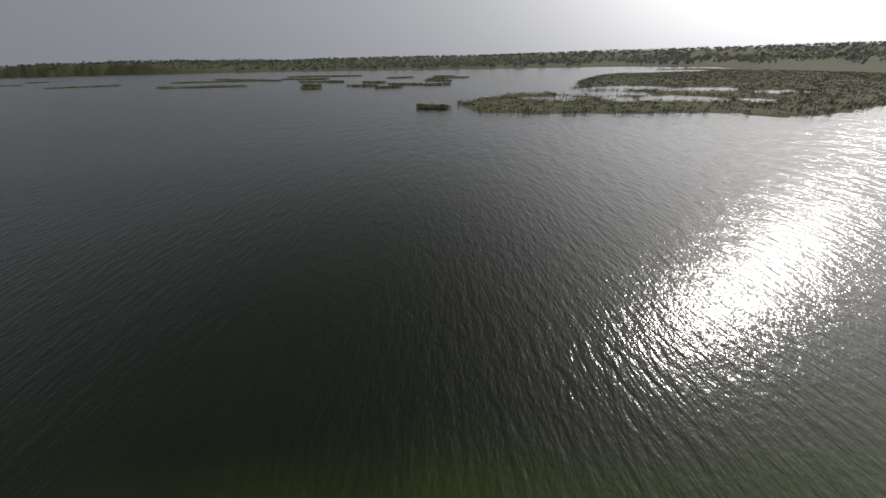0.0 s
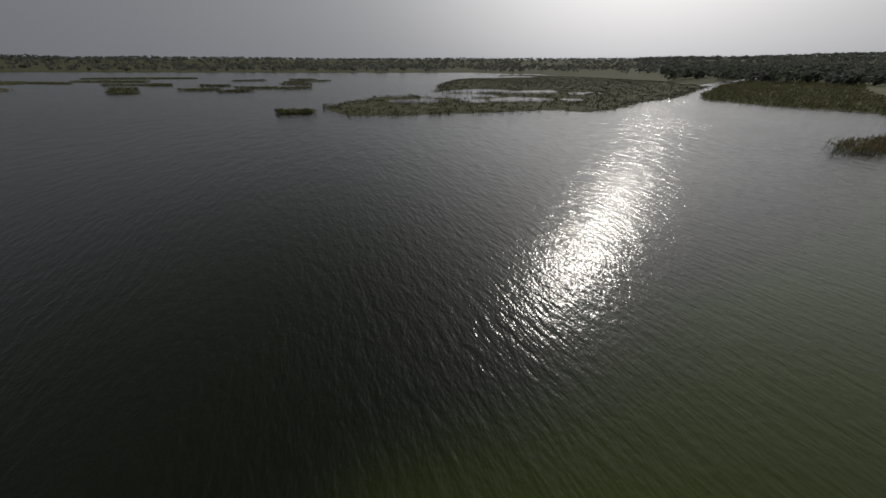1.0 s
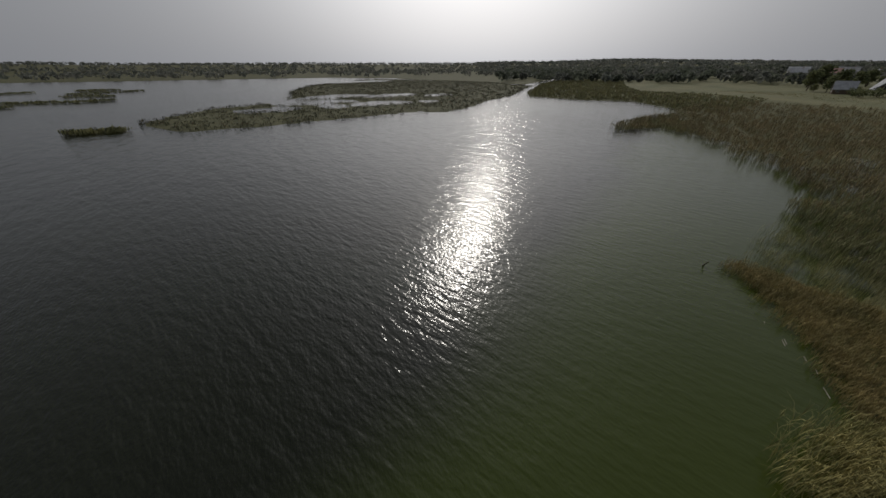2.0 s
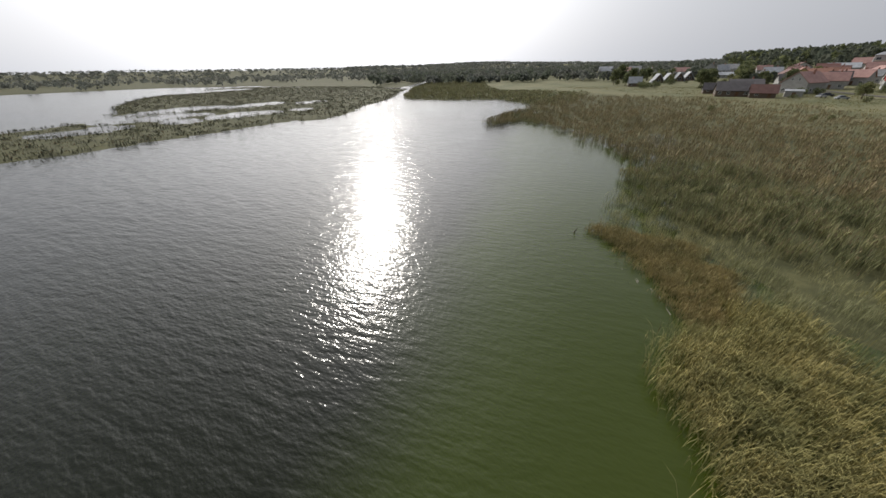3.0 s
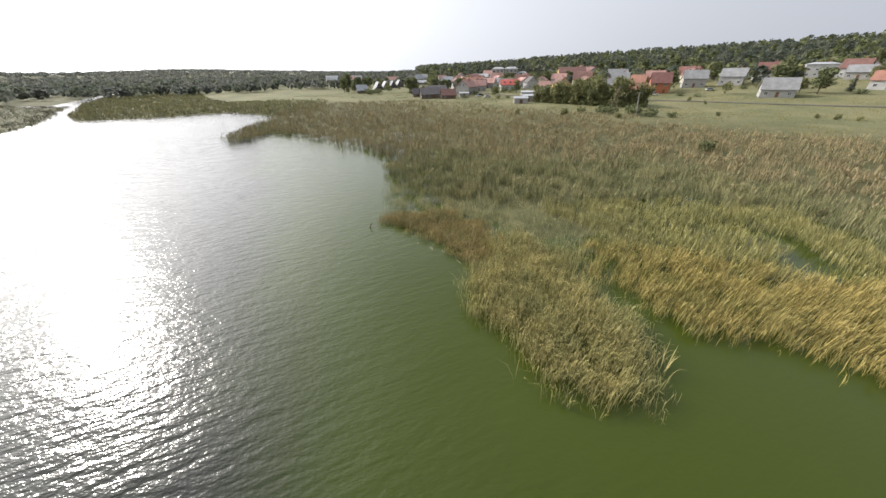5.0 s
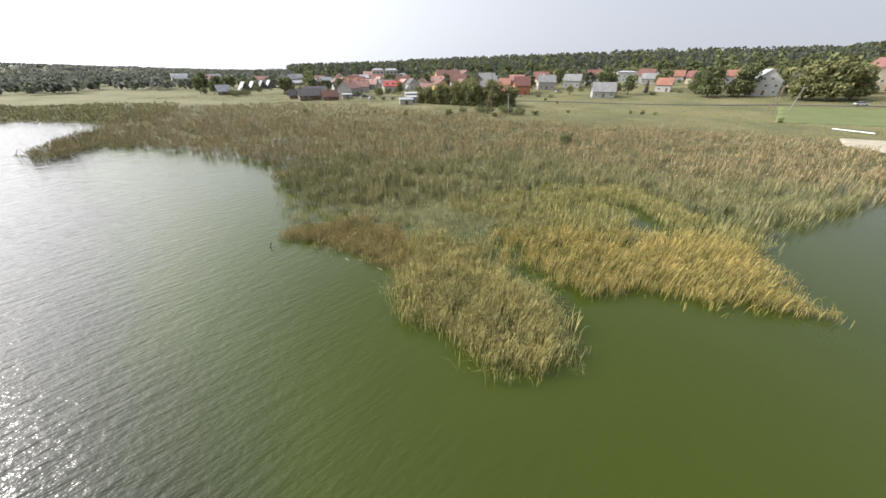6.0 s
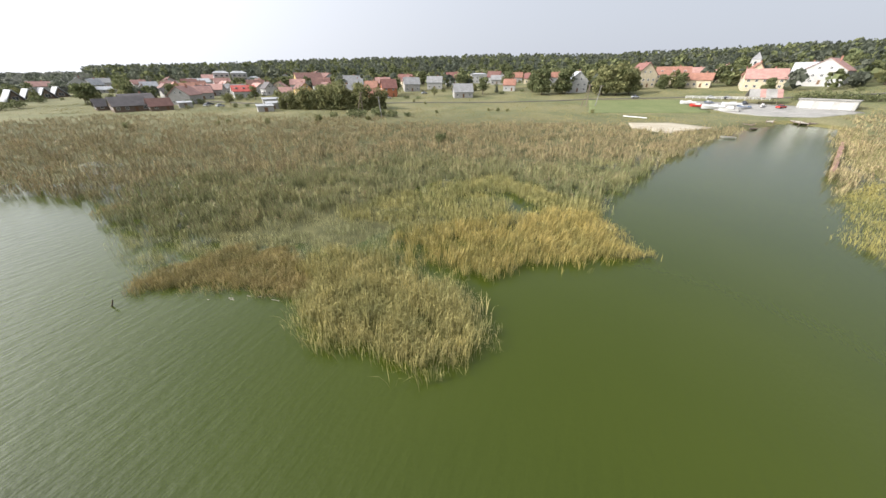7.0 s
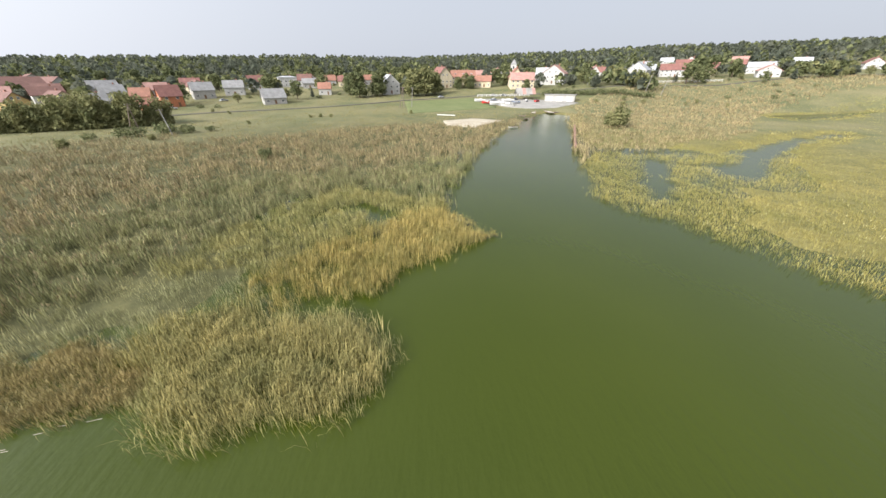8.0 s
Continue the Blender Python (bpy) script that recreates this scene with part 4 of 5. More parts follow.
def hotel():
    ob = thing("hotel", 417, -166, 4, "four-storey white hotel with balconies and shallow roofs", "hotel")
    for i, (x0, w, h) in enumerate(((-21, 14, 15.4), (-5, 14, 15.4), (10.5, 10, 10.5))):
        v, f = box(x0, -7, -2, x0 + w, 7, h - 2)
        part("wall", v, f, WALLS["white"], ob)
        o = 0.8
        part("roof", [(x0 - o, -7 - o, h - 2), (x0 + w + o, -7 - o, h - 2), (x0 + w + o, 7 + o, h - 2), (x0 - o, 7 + o, h - 2), (x0 + 3, -3, h), (x0 + w - 3, -3, h), (x0 + w - 3, 3, h), (x0 + 3, 3, h)],
             [(0, 1, 5, 4), (1, 2, 6, 5), (2, 3, 7, 6), (3, 0, 4, 7), (4, 5, 6, 7), (0, 3, 2, 1)], ROOFS["white"], ob)
        for fl in range(int((h - 3) / 3)):
            for k in range(3):
                window(ob, x0 + w * (k + 0.5) / 3, 0.8 + 3.1 * fl, 2.4, 1.9, -7)
            if i < 2:
                part("balcony", *box(x0 + 1, -8.2, 0.2 + 3.1 * fl, x0 + w - 1, -7, 0.55 + 3.1 * fl), WALLS["cream"], ob)


hotel()


def church():
    ob = thing("church", -15, -381, 0, "white church tower rising from the trees", "church")
    part("tower", *box(-3, -3, -1, 3, 3, 13.5), WALLS["white"], ob)
    part("spire", [(-3.3, -3.3, 13.5), (3.3, -3.3, 13.5), (3.3, 3.3, 13.5), (-3.3, 3.3, 13.5), (0, 0, 18.5)], [(0, 1, 4), (1, 2, 4), (2, 3, 4), (3, 0, 4), (0, 3, 2, 1)], ROOFS["grey"], ob)
    part("nave", *box(-5, 3.1, -1, 5, 22, 7), WALLS["white"], ob)
    part("roof", [(-5.5, 3.05, 7), (5.5, 3.05, 7), (0, 3.05, 12), (-5.5, 22.5, 7), (5.5, 22.5, 7), (0, 22.5, 12)], [(0, 1, 2), (3, 5, 4), (0, 2, 5, 3), (1, 4, 5, 2), (0, 3, 4, 1)], ROOFS["red"], ob)
    for z in (5, 9.5):
        part("window", *box(-0.7, -3.08, z, 0.7, -2.95, z + 2.4), M_GLASS, ob)


church()


def shed(x, y, w, d, h, roof, wall, label):
    ob = thing("shed", x, y, 6, label, "shed", "sheds at the meadow")
    part("wall", *box(-w / 2, -d / 2, -0.5, w / 2, d / 2, h), wall, ob)
    o = 0.3
    part("roof", [(-w / 2 - o, -d / 2 - o, h - 0.1), (w / 2 + o, -d / 2 - o, h - 0.1), (w / 2 + o, d / 2 + o, h + 0.5), (-w / 2 - o, d / 2 + o, h + 0.5), (-w / 2 - o, -d / 2 - o, h + 0.08), (w / 2 + o, -d / 2 - o, h + 0.08), (w / 2 + o, d / 2 + o, h + 0.68), (-w / 2 - o, d / 2 + o, h + 0.68)],
         [(0, 3, 2, 1), (4, 5, 6, 7), (0, 1, 5, 4), (1, 2, 6, 5), (2, 3, 7, 6), (3, 0, 4, 7)], roof, ob)
    part("door", *box(-w * 0.1, -d / 2 - 0.06, 0, w * 0.12, -d / 2 + 0.02, 1.9), M_DOOR, ob)


for x, y, w, d, h, roof, label in [(182, -75, 7, 4, 2.5, "white", "long pale shed beside the meadow"), (190, -83, 6, 5, 2.8, "white", "weathered shed with a pale roof"), (193, -94, 6, 5, 3.2, "grey", "boarded shed with a grey roof"),
                                   (196, -102, 7, 4, 2.6, "grey", "low shed under willows"), (205, -90, 8, 5, 3.4, "white", "pale-roofed shed behind the others"), (233, -58, 6, 3, 2.4, "white", "small pale hut beside dark barns")]:
    shed(x, y, w, d, h, ROOFS[roof], WALLS["wood"] if roof == "grey" else WALLS["grey"], label)
HOUSE_SPOTS = [(q[0], q[1], q[2], q[3]) for q in HOUSES] + [(417, -166, 46, 15), (140, -185, 12, 8), (236, -36, 13, 6), (250, -30, 9, 5), (228, -46, 9, 5), (309, 9, 8, 6), (361, -6, 9, 6), (374, -14, 9, 6), (387, -22, 9, 6), (400, -30, 9, 6), (-15, -381, 10, 18)]


def seen_past(p, tall):
    """False where a tree that tall would stand in a house or hide one from the lake."""
    d, az = polar(p)
    ok = np.ones(len(p), bool)
    for x, y, w, h in HOUSE_SPOTS:
        hd, ha = (q[0] for q in polar(np.array([[x, y]])))
        top = height_at(x, y) + 0.55 * h
        sight = 16 + (top - 16) * d / hd
        ok &= ~((np.abs(az - ha) * np.pi / 180 * d < 0.5 * w + 1.5) & (d < hd) & (height(p) + 0.8 * tall > sight))
        ok &= np.hypot(p[:, 0] - x, p[:, 1] - y) > 0.55 * w + 4
    return ok



p = ring_points(4700, 370, 950, -232, -98)
p = p[(polar(p)[0] > 395 + 35 * wobble(p, 60.0, 3) + np.interp(polar(p)[1], [-215, -203], [110, 0])) & seen_past(p, 15)]
woods("forest", "dark mixed forest on the ridge behind the village", p, height(p), 15, 4.5, 33, [M_PINE, M_PINE, M_LEAF])
p = ring_points(1500, 380, 900, -100, -48)
p = p[seen_past(p, 11)]
woods("far_woods", "groves behind the marsh, paled as by haze", p, height(p), 8, 5, 44, [M_GROVE, M_PINE], 0.26)
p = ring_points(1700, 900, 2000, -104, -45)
woods("horizon_woods", "low woods along the far horizon, paled as by haze", p, height(p), 9, 9, 26, [M_GROVE], 0.22)
p = ring_points(800, 1350, 3000, 30, 80)
p = p[inside(FAR, p) > 5]
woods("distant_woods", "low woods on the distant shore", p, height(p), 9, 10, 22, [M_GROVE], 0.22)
p = ring_points(3600, 560, 1900, -50, 88)
p = p[inside(FAR, p) > 5]
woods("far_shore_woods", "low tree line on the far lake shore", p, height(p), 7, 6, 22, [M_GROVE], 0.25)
p = ring_points(1300, 260, 430, -226, -100)
p = p[seen_past(p, 9) & ((polar(p)[1] > -205) | (polar(p)[0] > 350))]
woods("village_groves", "orchard and garden trees behind the village houses", p, height(p), 8, 4, 46, [M_LEAF, M_LEAF2, M_PINE])


# ---- trees and shrubs ----
def limb(v, f, a, b, ra, rb, n=6):
    """A tapered branch from a to b."""
    a, b = Vector(a), Vector(b)
    q = (b - a).to_track_quat("Z", "Y")
    i = len(v)
    for c, r in ((a, ra), (b, rb)):
        v += [tuple(c + q @ Vector((r * math.cos(2 * math.pi * k / n), r * math.sin(2 * math.pi * k / n), 0))) for k in range(n)]
    f += [(i + k, i + (k + 1) % n, i + n + (k + 1) % n, i + n + k) for k in range(n)]


def leaf_cloud(name, lobes, count, size, mats, parent, drop=0.0):
    """Small bent leaf sprays over uneven lobes (centre, radius), with gaps between."""
    c = np.array([l[0] for l in lobes], float)
    r = np.array([l[1] for l in lobes], float)
    k = rng.choice(len(lobes), count, p=r ** 2 / (r ** 2).sum())
    u = rng.normal(0, 1, (count, 3))
    u /= np.linalg.norm(u, axis=1)[:, None]
    at = c[k] + u * (r[k] * rng.uniform(0.55, 1.05, count))[:, None] * (1, 1, 0.85)
    at[:, 2] -= drop * rng.random(count)
    s = size * rng.uniform(0.5, 1.3, count)
    d = u + rng.normal(0, 0.7, (count, 3))
    d /= np.linalg.norm(d, axis=1)[:, None]
    e = np.cross(d, rng.normal(0, 1, (count, 3)))
    e /= np.linalg.norm(e, axis=1)[:, None]
    g = np.cross(d, e)
    e, g = e * s[:, None], g * (s * 0.7)[:, None]
    v = np.stack([at - e, at - g + d * (s * 0.2)[:, None], at + e, at + g + d * (s * 0.2)[:, None]], 1).reshape(-1, 3)
    i = np.arange(count)[:, None] * 4
    t = np.concatenate([i + [0, 1, 2], i + [0, 2, 3]], 1).reshape(-1, 3)
    ob = new(name, fast_mesh(name, v, t, mats))
    ob.parent = parent
    return ob


def broadleaf(h, wide, mat, label, count=440, low=0.12, name="tree", group="village trees", drop=0.0):
    ob = tagged(new(name), label, "tree", group)
    v, f = [], []
    limb(v, f, (0, 0, -0.5), (0.1, 0, h * 0.45), h * 0.028, h * 0.016)
    lobes = [((0, 0, h * 0.74), wide * 0.7), ((0, 0, h * 0.5), wide * 0.7)]
    for k in range(8):
        a = k * 2.4 + rng.uniform(-0.4, 0.4)
        z = h * rng.uniform(low + 0.12, 0.86)
        r = wide * rng.uniform(0.35, 0.75)
        tip = (r * math.cos(a), r * math.sin(a), z)
        limb(v, f, (0.05, 0, min(h * 0.42, z * 0.7)), tip, h * 0.012, h * 0.004, 5)
        lobes.append((tip, wide * rng.uniform(0.36, 0.55)))
    if count > 900:
        # boughs that hang almost to the ground
        lobes += [((wide * 0.5 * math.cos(a), wide * 0.5 * math.sin(a), h * (0.2 + 0.03 * (k % 3))), wide * 0.42) for k, a in enumerate((0.3, 1.4, 2.6, 3.7, 4.9, 5.8))]
    part("trunk", v, f, M_BARK, ob)
    leaf_cloud("crown", lobes, count, (0.06 if count < 900 else 0.04) * h, mat, ob, drop)
    return ob


def conifer(h, wide, mat, label):
    ob = tagged(new("tree"), label, "tree", "village trees")
    v, f = [], []
    limb(v, f, (0, 0, -0.5), (0, 0, h * 0.95), h * 0.02, h * 0.003)
    part("trunk", v, f, M_BARK, ob)
    lobes = [((0.25 * wide * (1 - k / 8) * math.cos(k * 2.1), 0.25 * wide * (1 - k / 8) * math.sin(k * 2.1), h * (0.16 + 0.1 * k)), wide * (1.0 - k / 9)) for k in range(8)]
    leaf_cloud("crown", lobes, 420, 0.05 * h, mat, ob, 0.06 * h)
    return ob


def shrub(h, wide, mat, label, group="shrubs on the meadow", count=300, leaf=0.08):
    ob = tagged(new("bush"), label, "bush", group)
    v, f = [], []
    lobes = []
    for k in range(6):
        a = k * 1.05
        tip = (wide * 0.5 * math.cos(a), wide * 0.5 * math.sin(a), h * rng.uniform(0.4, 0.72))
        limb(v, f, (0, 0, -0.2), tip, 0.05, 0.02, 5)
        lobes.append((tip, wide * rng.uniform(0.36, 0.55)))
    part("stem", v, f, M_BARK, ob)
    leaf_cloud("foliage", lobes, count, leaf * h, mat, ob, 0.35 * h)
    return ob


def put(ob, x, y, s=1.0, turn=0.0):
    ob.matrix_world = pose(x, y, height_at(x, y), 0, 0, turn) @ Matrix.Scale(s, 4)


KINDS = [broadleaf(10, 3.6, M_LEAF, "dark green broadleaf garden tree"), broadleaf(13, 4.4, M_LEAF, "tall dark broadleaf tree among houses", 520), broadleaf(9, 3.4, M_LEAF2, "light green broadleaf garden tree"),
         conifer(12, 2.3, M_PINE, "dark fir tree in a garden"), broadleaf(8, 3.8, M_LEAF2, "rounded light green fruit tree", 460)]
spots = ring_points(1500, 195, 400, -224, -86)
sd, sa = polar(spots)
front = np.interp(sa, [-224, -200, -190, -170, -160, -140, -120, -100, -86], [350, 268, 268, 262, 238, 214, 214, 225, 300])
spots = spots[(sd > front + 6) & (seen_past(spots, 9) | (seen_past(spots, 3) & (rng.random(len(spots)) < 0.22))) & (np.hypot(spots[:, 0] - 30, spots[:, 1] + 200) > 40)]
chosen = []
for x, y in spots:
    if all((x - a) ** 2 + (y - b) ** 2 > 16 for a, b in chosen):
        chosen.append((x, y))
used = set()
for k, (x, y) in enumerate(chosen[:285]):
    kind = int(rng.choice(5, p=[0.3, 0.22, 0.2, 0.13, 0.15]))
    m = pose(x, y, height_at(x, y), 0, 0, rng.uniform(0, 360)) @ Matrix.Scale(rng.uniform(0.7, 1.2), 4)
    if kind in used:
        copy_thing(KINDS[kind], m)
    else:
        KINDS[kind].matrix_world = m
        used.add(kind)

# the willow clump at the meadow, with bushes before it
first = broadleaf(13, 4.6, M_LEAF2, "old willow with grey-green drooping foliage", 2200, 0.05, "willow", "willow clump at the meadow", 2.0)
put(first, 150, -108)
for x, y, s in [(158, -102, 1.0), (166, -97, 0.92), (174, -92, 0.85), (180, -88, 0.7), (157, -112, 0.95), (169, -106, 1.0), (145, -116, 0.8), (154, -105, 0.75), (162, -99.5, 0.8), (170, -94.5, 0.72), (177, -90, 0.6), (163, -109, 0.8), (147, -112, 0.6), (184, -85, 0.5)]:
    copy_thing(first, pose(x, y, height_at(x, y), 0, 0, x * 37) @ Matrix.Scale(s, 4))
dark_bush = shrub(4.2, 3.0, M_LEAF, "dense dark green bush at the meadow edge")
put(dark_bush, 127, -88)
for x, y, s in [(121, -93, 1.0), (131, -86, 0.9), (117, -96, 0.9), (135, -80, 0.7), (125, -95, 1.1), (112, -100, 0.6), (240, -62, 1.0), (246, -70, 0.9), (262, -98, 1.0), (268, -92, 1.1), (258, -104, 0.9), (285, 2, 1.2), (292, -4, 1.3), (300, 4, 1.1), (330, -14, 1.3)]:
    copy_thing(dark_bush, pose(x, y, height_at(x, y), 0, 0, x * 53) @ Matrix.Scale(s, 4))
light_bush = shrub(3.6, 1.7, M_LEAF2, "pale green willow shrub on the meadow")
put(light_bush, 128, -68)
for x, y, s in [(139, -54, 0.7), (148, -41, 0.6), (152, -46, 0.55), (116, -82, 0.7), (91, -142, 0.6), (95, -140, 0.5), (87, -144, 0.5), (110, -118, 0.5), (165, -20, 0.7), (52, -160, 0.6), (-60, -190, 0.9), (-48, -196, 0.8), (-75, -200, 0.9), (-66, -206, 0.9), (-100, -205, 0.6), (-120, -200, 0.7), (-110, -212, 0.8), (178, -122, 0.5), (140, -146, 0.5), (152, -150, 0.6)]:
    copy_thing(light_bush, pose(x, y, height_at(x, y), 0, 0, x * 71) @ Matrix.Scale(s, 4))
willow = shrub(8.4, 4.4, M_LEAF2, "grey-green willow bush beside the channel", "", 2400, 0.042)
put(willow, -32, -121)
hedge_bush = shrub(4.0, 3.2, M_LEAF, "clipped-looking dark hedge bush by the harbour", "hedge by the harbour")
put(hedge_bush, -24, -226)
for k in range(15):
    x, y = -27 - 4.2 * k, -226 + 0.6 * k
    copy_thing(hedge_bush, pose(x, y, height_at(x, y), 0, 0, k * 67) @ Matrix.Scale(rng.uniform(0.95, 1.4), 4))
poplar = broadleaf(18, 6.6, M_LEAF2, "tall yellowing tree beside the road", 3000, 0.08, "tree", "roadside trees")
put(poplar, 64, -228)
for x, y, s in [(56, -230, 1.05), (50, -236, 0.85)]:
    copy_thing(poplar, pose(x, y, height_at(x, y), 0, 0, x * 91) @ Matrix.Scale(s, 4))
oak = broadleaf(16, 6.2, M_LEAF, "broad dark tree on a lawn beside the road", 2800, 0.12, "tree", "roadside trees")
put(oak, 99, -218)
for x, y, s in [(88, -226, 1.0), (109, -228, 0.8), (-14, -246, 0.5), (26, -262, 0.6), (36, -262, 0.55)]:
    copy_thing(oak, pose(x, y, height_at(x, y), 0, 0, x * 47) @ Matrix.Scale(s, 4))
garden = shrub(2.4, 1.7, M_LEAF, "rounded garden bush beside a house", "garden bushes", 220)
spots = ring_points(700, 205, 380, -222, -88)
sd, sa = polar(spots)
spots = spots[(sd > np.interp(sa, [-224, -200, -190, -170, -160, -140, -120, -100, -86], [278, 262, 262, 258, 226, 206, 206, 215, 290])) & seen_past(spots, 2.6) & ~bare(spots)]
put(garden, *spots[0])
for x, y in spots[1:170]:
    copy_thing(garden, pose(x, y, height_at(x, y), 0, 0, x * 33) @ Matrix.Diagonal((rng.uniform(0.8, 1.8), rng.uniform(0.8, 1.8), rng.uniform(0.7, 1.3), 1)))
single = shrub(3.2, 1.7, M_LEAF, "single dark bush standing in the reeds", "", 400)
put(single, 67, -64)


# ---- lawn, sand, road and harbour ----
def drape(name, outline, lift, mat, label, category, step=3.0):
    """A flat piece of ground cover that follows the land, with a low edge."""
    a = np.array(outline, float)
    x0, y0 = a.min(0) - step
    x1, y1 = a.max(0) + step
    gx, gy = np.arange(x0, x1, step), np.arange(y0, y1, step)
    p = np.array([(x, y) for x in gx for y in gy])
    s = inside(a / K, p)
    ok = s > -step
    # outer points are drawn back towards the outline
    mid = a.mean(0)
    q = np.where((s < 0)[:, None], p + (mid - p) * np.clip(-s / np.maximum(np.hypot(*(p - mid).T), 1), 0, 1)[:, None] * 1.2, p)
    z = height(q) + lift
    ids = {}
    v, f = [], []
    for i in range(len(p)):
        if ok[i]:
            ids[i] = len(v)
            v.append((*q[i], z[i]))
    n = len(gy)
    for i in range(len(gx) - 1):
        for j in range(n - 1):
            k = (i * n + j, (i + 1) * n + j, (i + 1) * n + j + 1, i * n + j + 1)
            if all(c in ids for c in k):
                f.append(tuple(ids[c] for c in k))
    ob = mesh_object(name, v, f, mat, flat=False)
    ob.modifiers.new("thick", "SOLIDIFY").thickness = 0.3
    return tagged(ob, label, category, kind="structure")


drape("lawn", LAWN, 0.14, M_LAWN, "mown green lawn beside the harbour", "lawn")
drape("sand_patch", SAND, 0.14, M_SAND, "bare pale sand patch above the reeds", "sand", 2.0)
drape("harbour_yard", YARD, 0.18, M_CONCRETE, "pale paved harbour yard at the channel head", "pavement")


def strip(name, line, wide, lift, mat, label, category):
    v, f = [], []
    pts = [Vector((*a, 0)) for a in line]
    fine = []
    for a, b in zip(pts, pts[1:]):
        n = max(2, int((b - a).length / 4))
        fine += [a.lerp(b, k / n) for k in range(n)]
    fine.append(pts[-1])
    for i, c in enumerate(fine):
        d = (fine[min(i + 1, len(fine) - 1)] - fine[max(i - 1, 0)]).normalized()
        s = Vector((-d.y, d.x, 0)) * wide / 2
        for e in (c - s, c + s):
            z = height_at(c.x, c.y) + lift
            v += [(e.x, e.y, z), (e.x, e.y, z - 0.6)]
        if i:
            j = 4 * (i - 1)
            f += [(j, j + 4, j + 6, j + 2), (j, j + 1, j + 5, j + 4), (j + 2, j + 6, j + 7, j + 3)]
    return tagged(mesh_object(name, v, f, mat), label, category, kind="structure")


strip("road", ROAD, 4.6, 0.14, M_ASPHALT, "narrow worn asphalt road along the village", "road")


def boat(x, y, turn, length, hull, cover, label, z, name="boat"):
    ob = new(name)
    ob.matrix_world = pose(x, y, z, 0, 0, turn)
    tagged(ob, label, "boat", "boats in the harbour yard" if z > 0.3 else "")
    v, f, n = [], [], 8
    rim = []
    for i in range(n + 1):
        t = i / n
        wide = length * 0.17 * (1 - max(0, (t - 0.45) / 0.55) ** 2.2) * (0.82 + 0.18 * min(1, t * 4))
        sheer = length * (0.11 + 0.05 * t * t)
        xx = (t - 0.5) * length
        v += [(xx, -wide, sheer), (xx * 0.94, -wide * 0.6, 0.05), (xx * 0.94, wide * 0.6, 0.05), (xx, wide, sheer)]
        rim.append((xx, wide, sheer))
        if i:
            j = 4 * (i - 1)
            f += [(j, j + 1, j + 5, j + 4), (j + 1, j + 2, j + 6, j + 5), (j + 2, j + 3, j + 7, j + 6)]
    f.append((0, 3, 2, 1))
    part("hull", v, f, hull, ob)
    dv, df = [], []
    for i, (xx, wide, sheer) in enumerate(rim):
        dv += [(xx * 0.97, -wide * 0.93, sheer - 0.04), (xx * 0.97, 0, sheer + (length * 0.07 if cover else -0.2)), (xx * 0.97, wide * 0.93, sheer - 0.04)]
        if i:
            j = 3 * (i - 1)
            df += [(j, j + 3, j + 4, j + 1), (j + 1, j + 4, j + 5, j + 2)]
    part("cover" if cover else "thwart", dv, df, cover or M_TIMBER, ob)
    if length > 5:
        s = length
        part("cabin", [(-0.2 * s, -0.1 * s, 0.13 * s), (0.18 * s, -0.08 * s, 0.14 * s), (0.18 * s, 0.08 * s, 0.14 * s), (-0.2 * s, 0.1 * s, 0.13 * s), (-0.18 * s, -0.08 * s, 0.24 * s), (0.08 * s, -0.07 * s, 0.23 * s), (0.08 * s, 0.07 * s, 0.23 * s), (-0.18 * s, 0.08 * s, 0.24 * s)],
             [(0, 3, 2, 1), (4, 5, 6, 7), (0, 1, 5, 4), (1, 2, 6, 5), (2, 3, 7, 6), (3, 0, 4, 7)], M_HULL, ob)
    return ob


yard = height_at(0, -200) + 0.4
for x, y, turn, ln, hull, cover, label in [
    (8, -196, 15, 9, M_HULL, M_HULL, "white sailing boat laid up ashore"), (2, -192, -20, 8, M_HULL, None, "white cabin boat laid up ashore"), (-3, -199, 40, 7, M_HULL, M_COVER, "white boat under a dark blue cover"),
    (14, -201, 5, 6, M_RED, M_RED, "red dinghy under a red cover"), (18, -208, 0, 7, M_HULL, M_HULL, "white boat on the harbour yard"), (10, -209, 60, 7, M_HULL, M_COVER, "white boat with a blue cover"),
    (-10, -206, 80, 6, M_HULL, None, "small white cabin boat ashore"), (1, -206, 12, 8, M_HULL, M_HULL, "long white boat laid up ashore")]:
    boat(x, y, turn, ln, hull, cover, label, height_at(x, y) + 0.2)
boat(4.6, -120.5, 15, 3.8, M_HULL, None, "white rowing boat at the reed edge", 0.02, "rowing_boat")
boat(-3, -146, 60, 4.2, M_TIMBER, None, "old wooden rowing boat at the reed edge", 0.02, "rowing_boat")


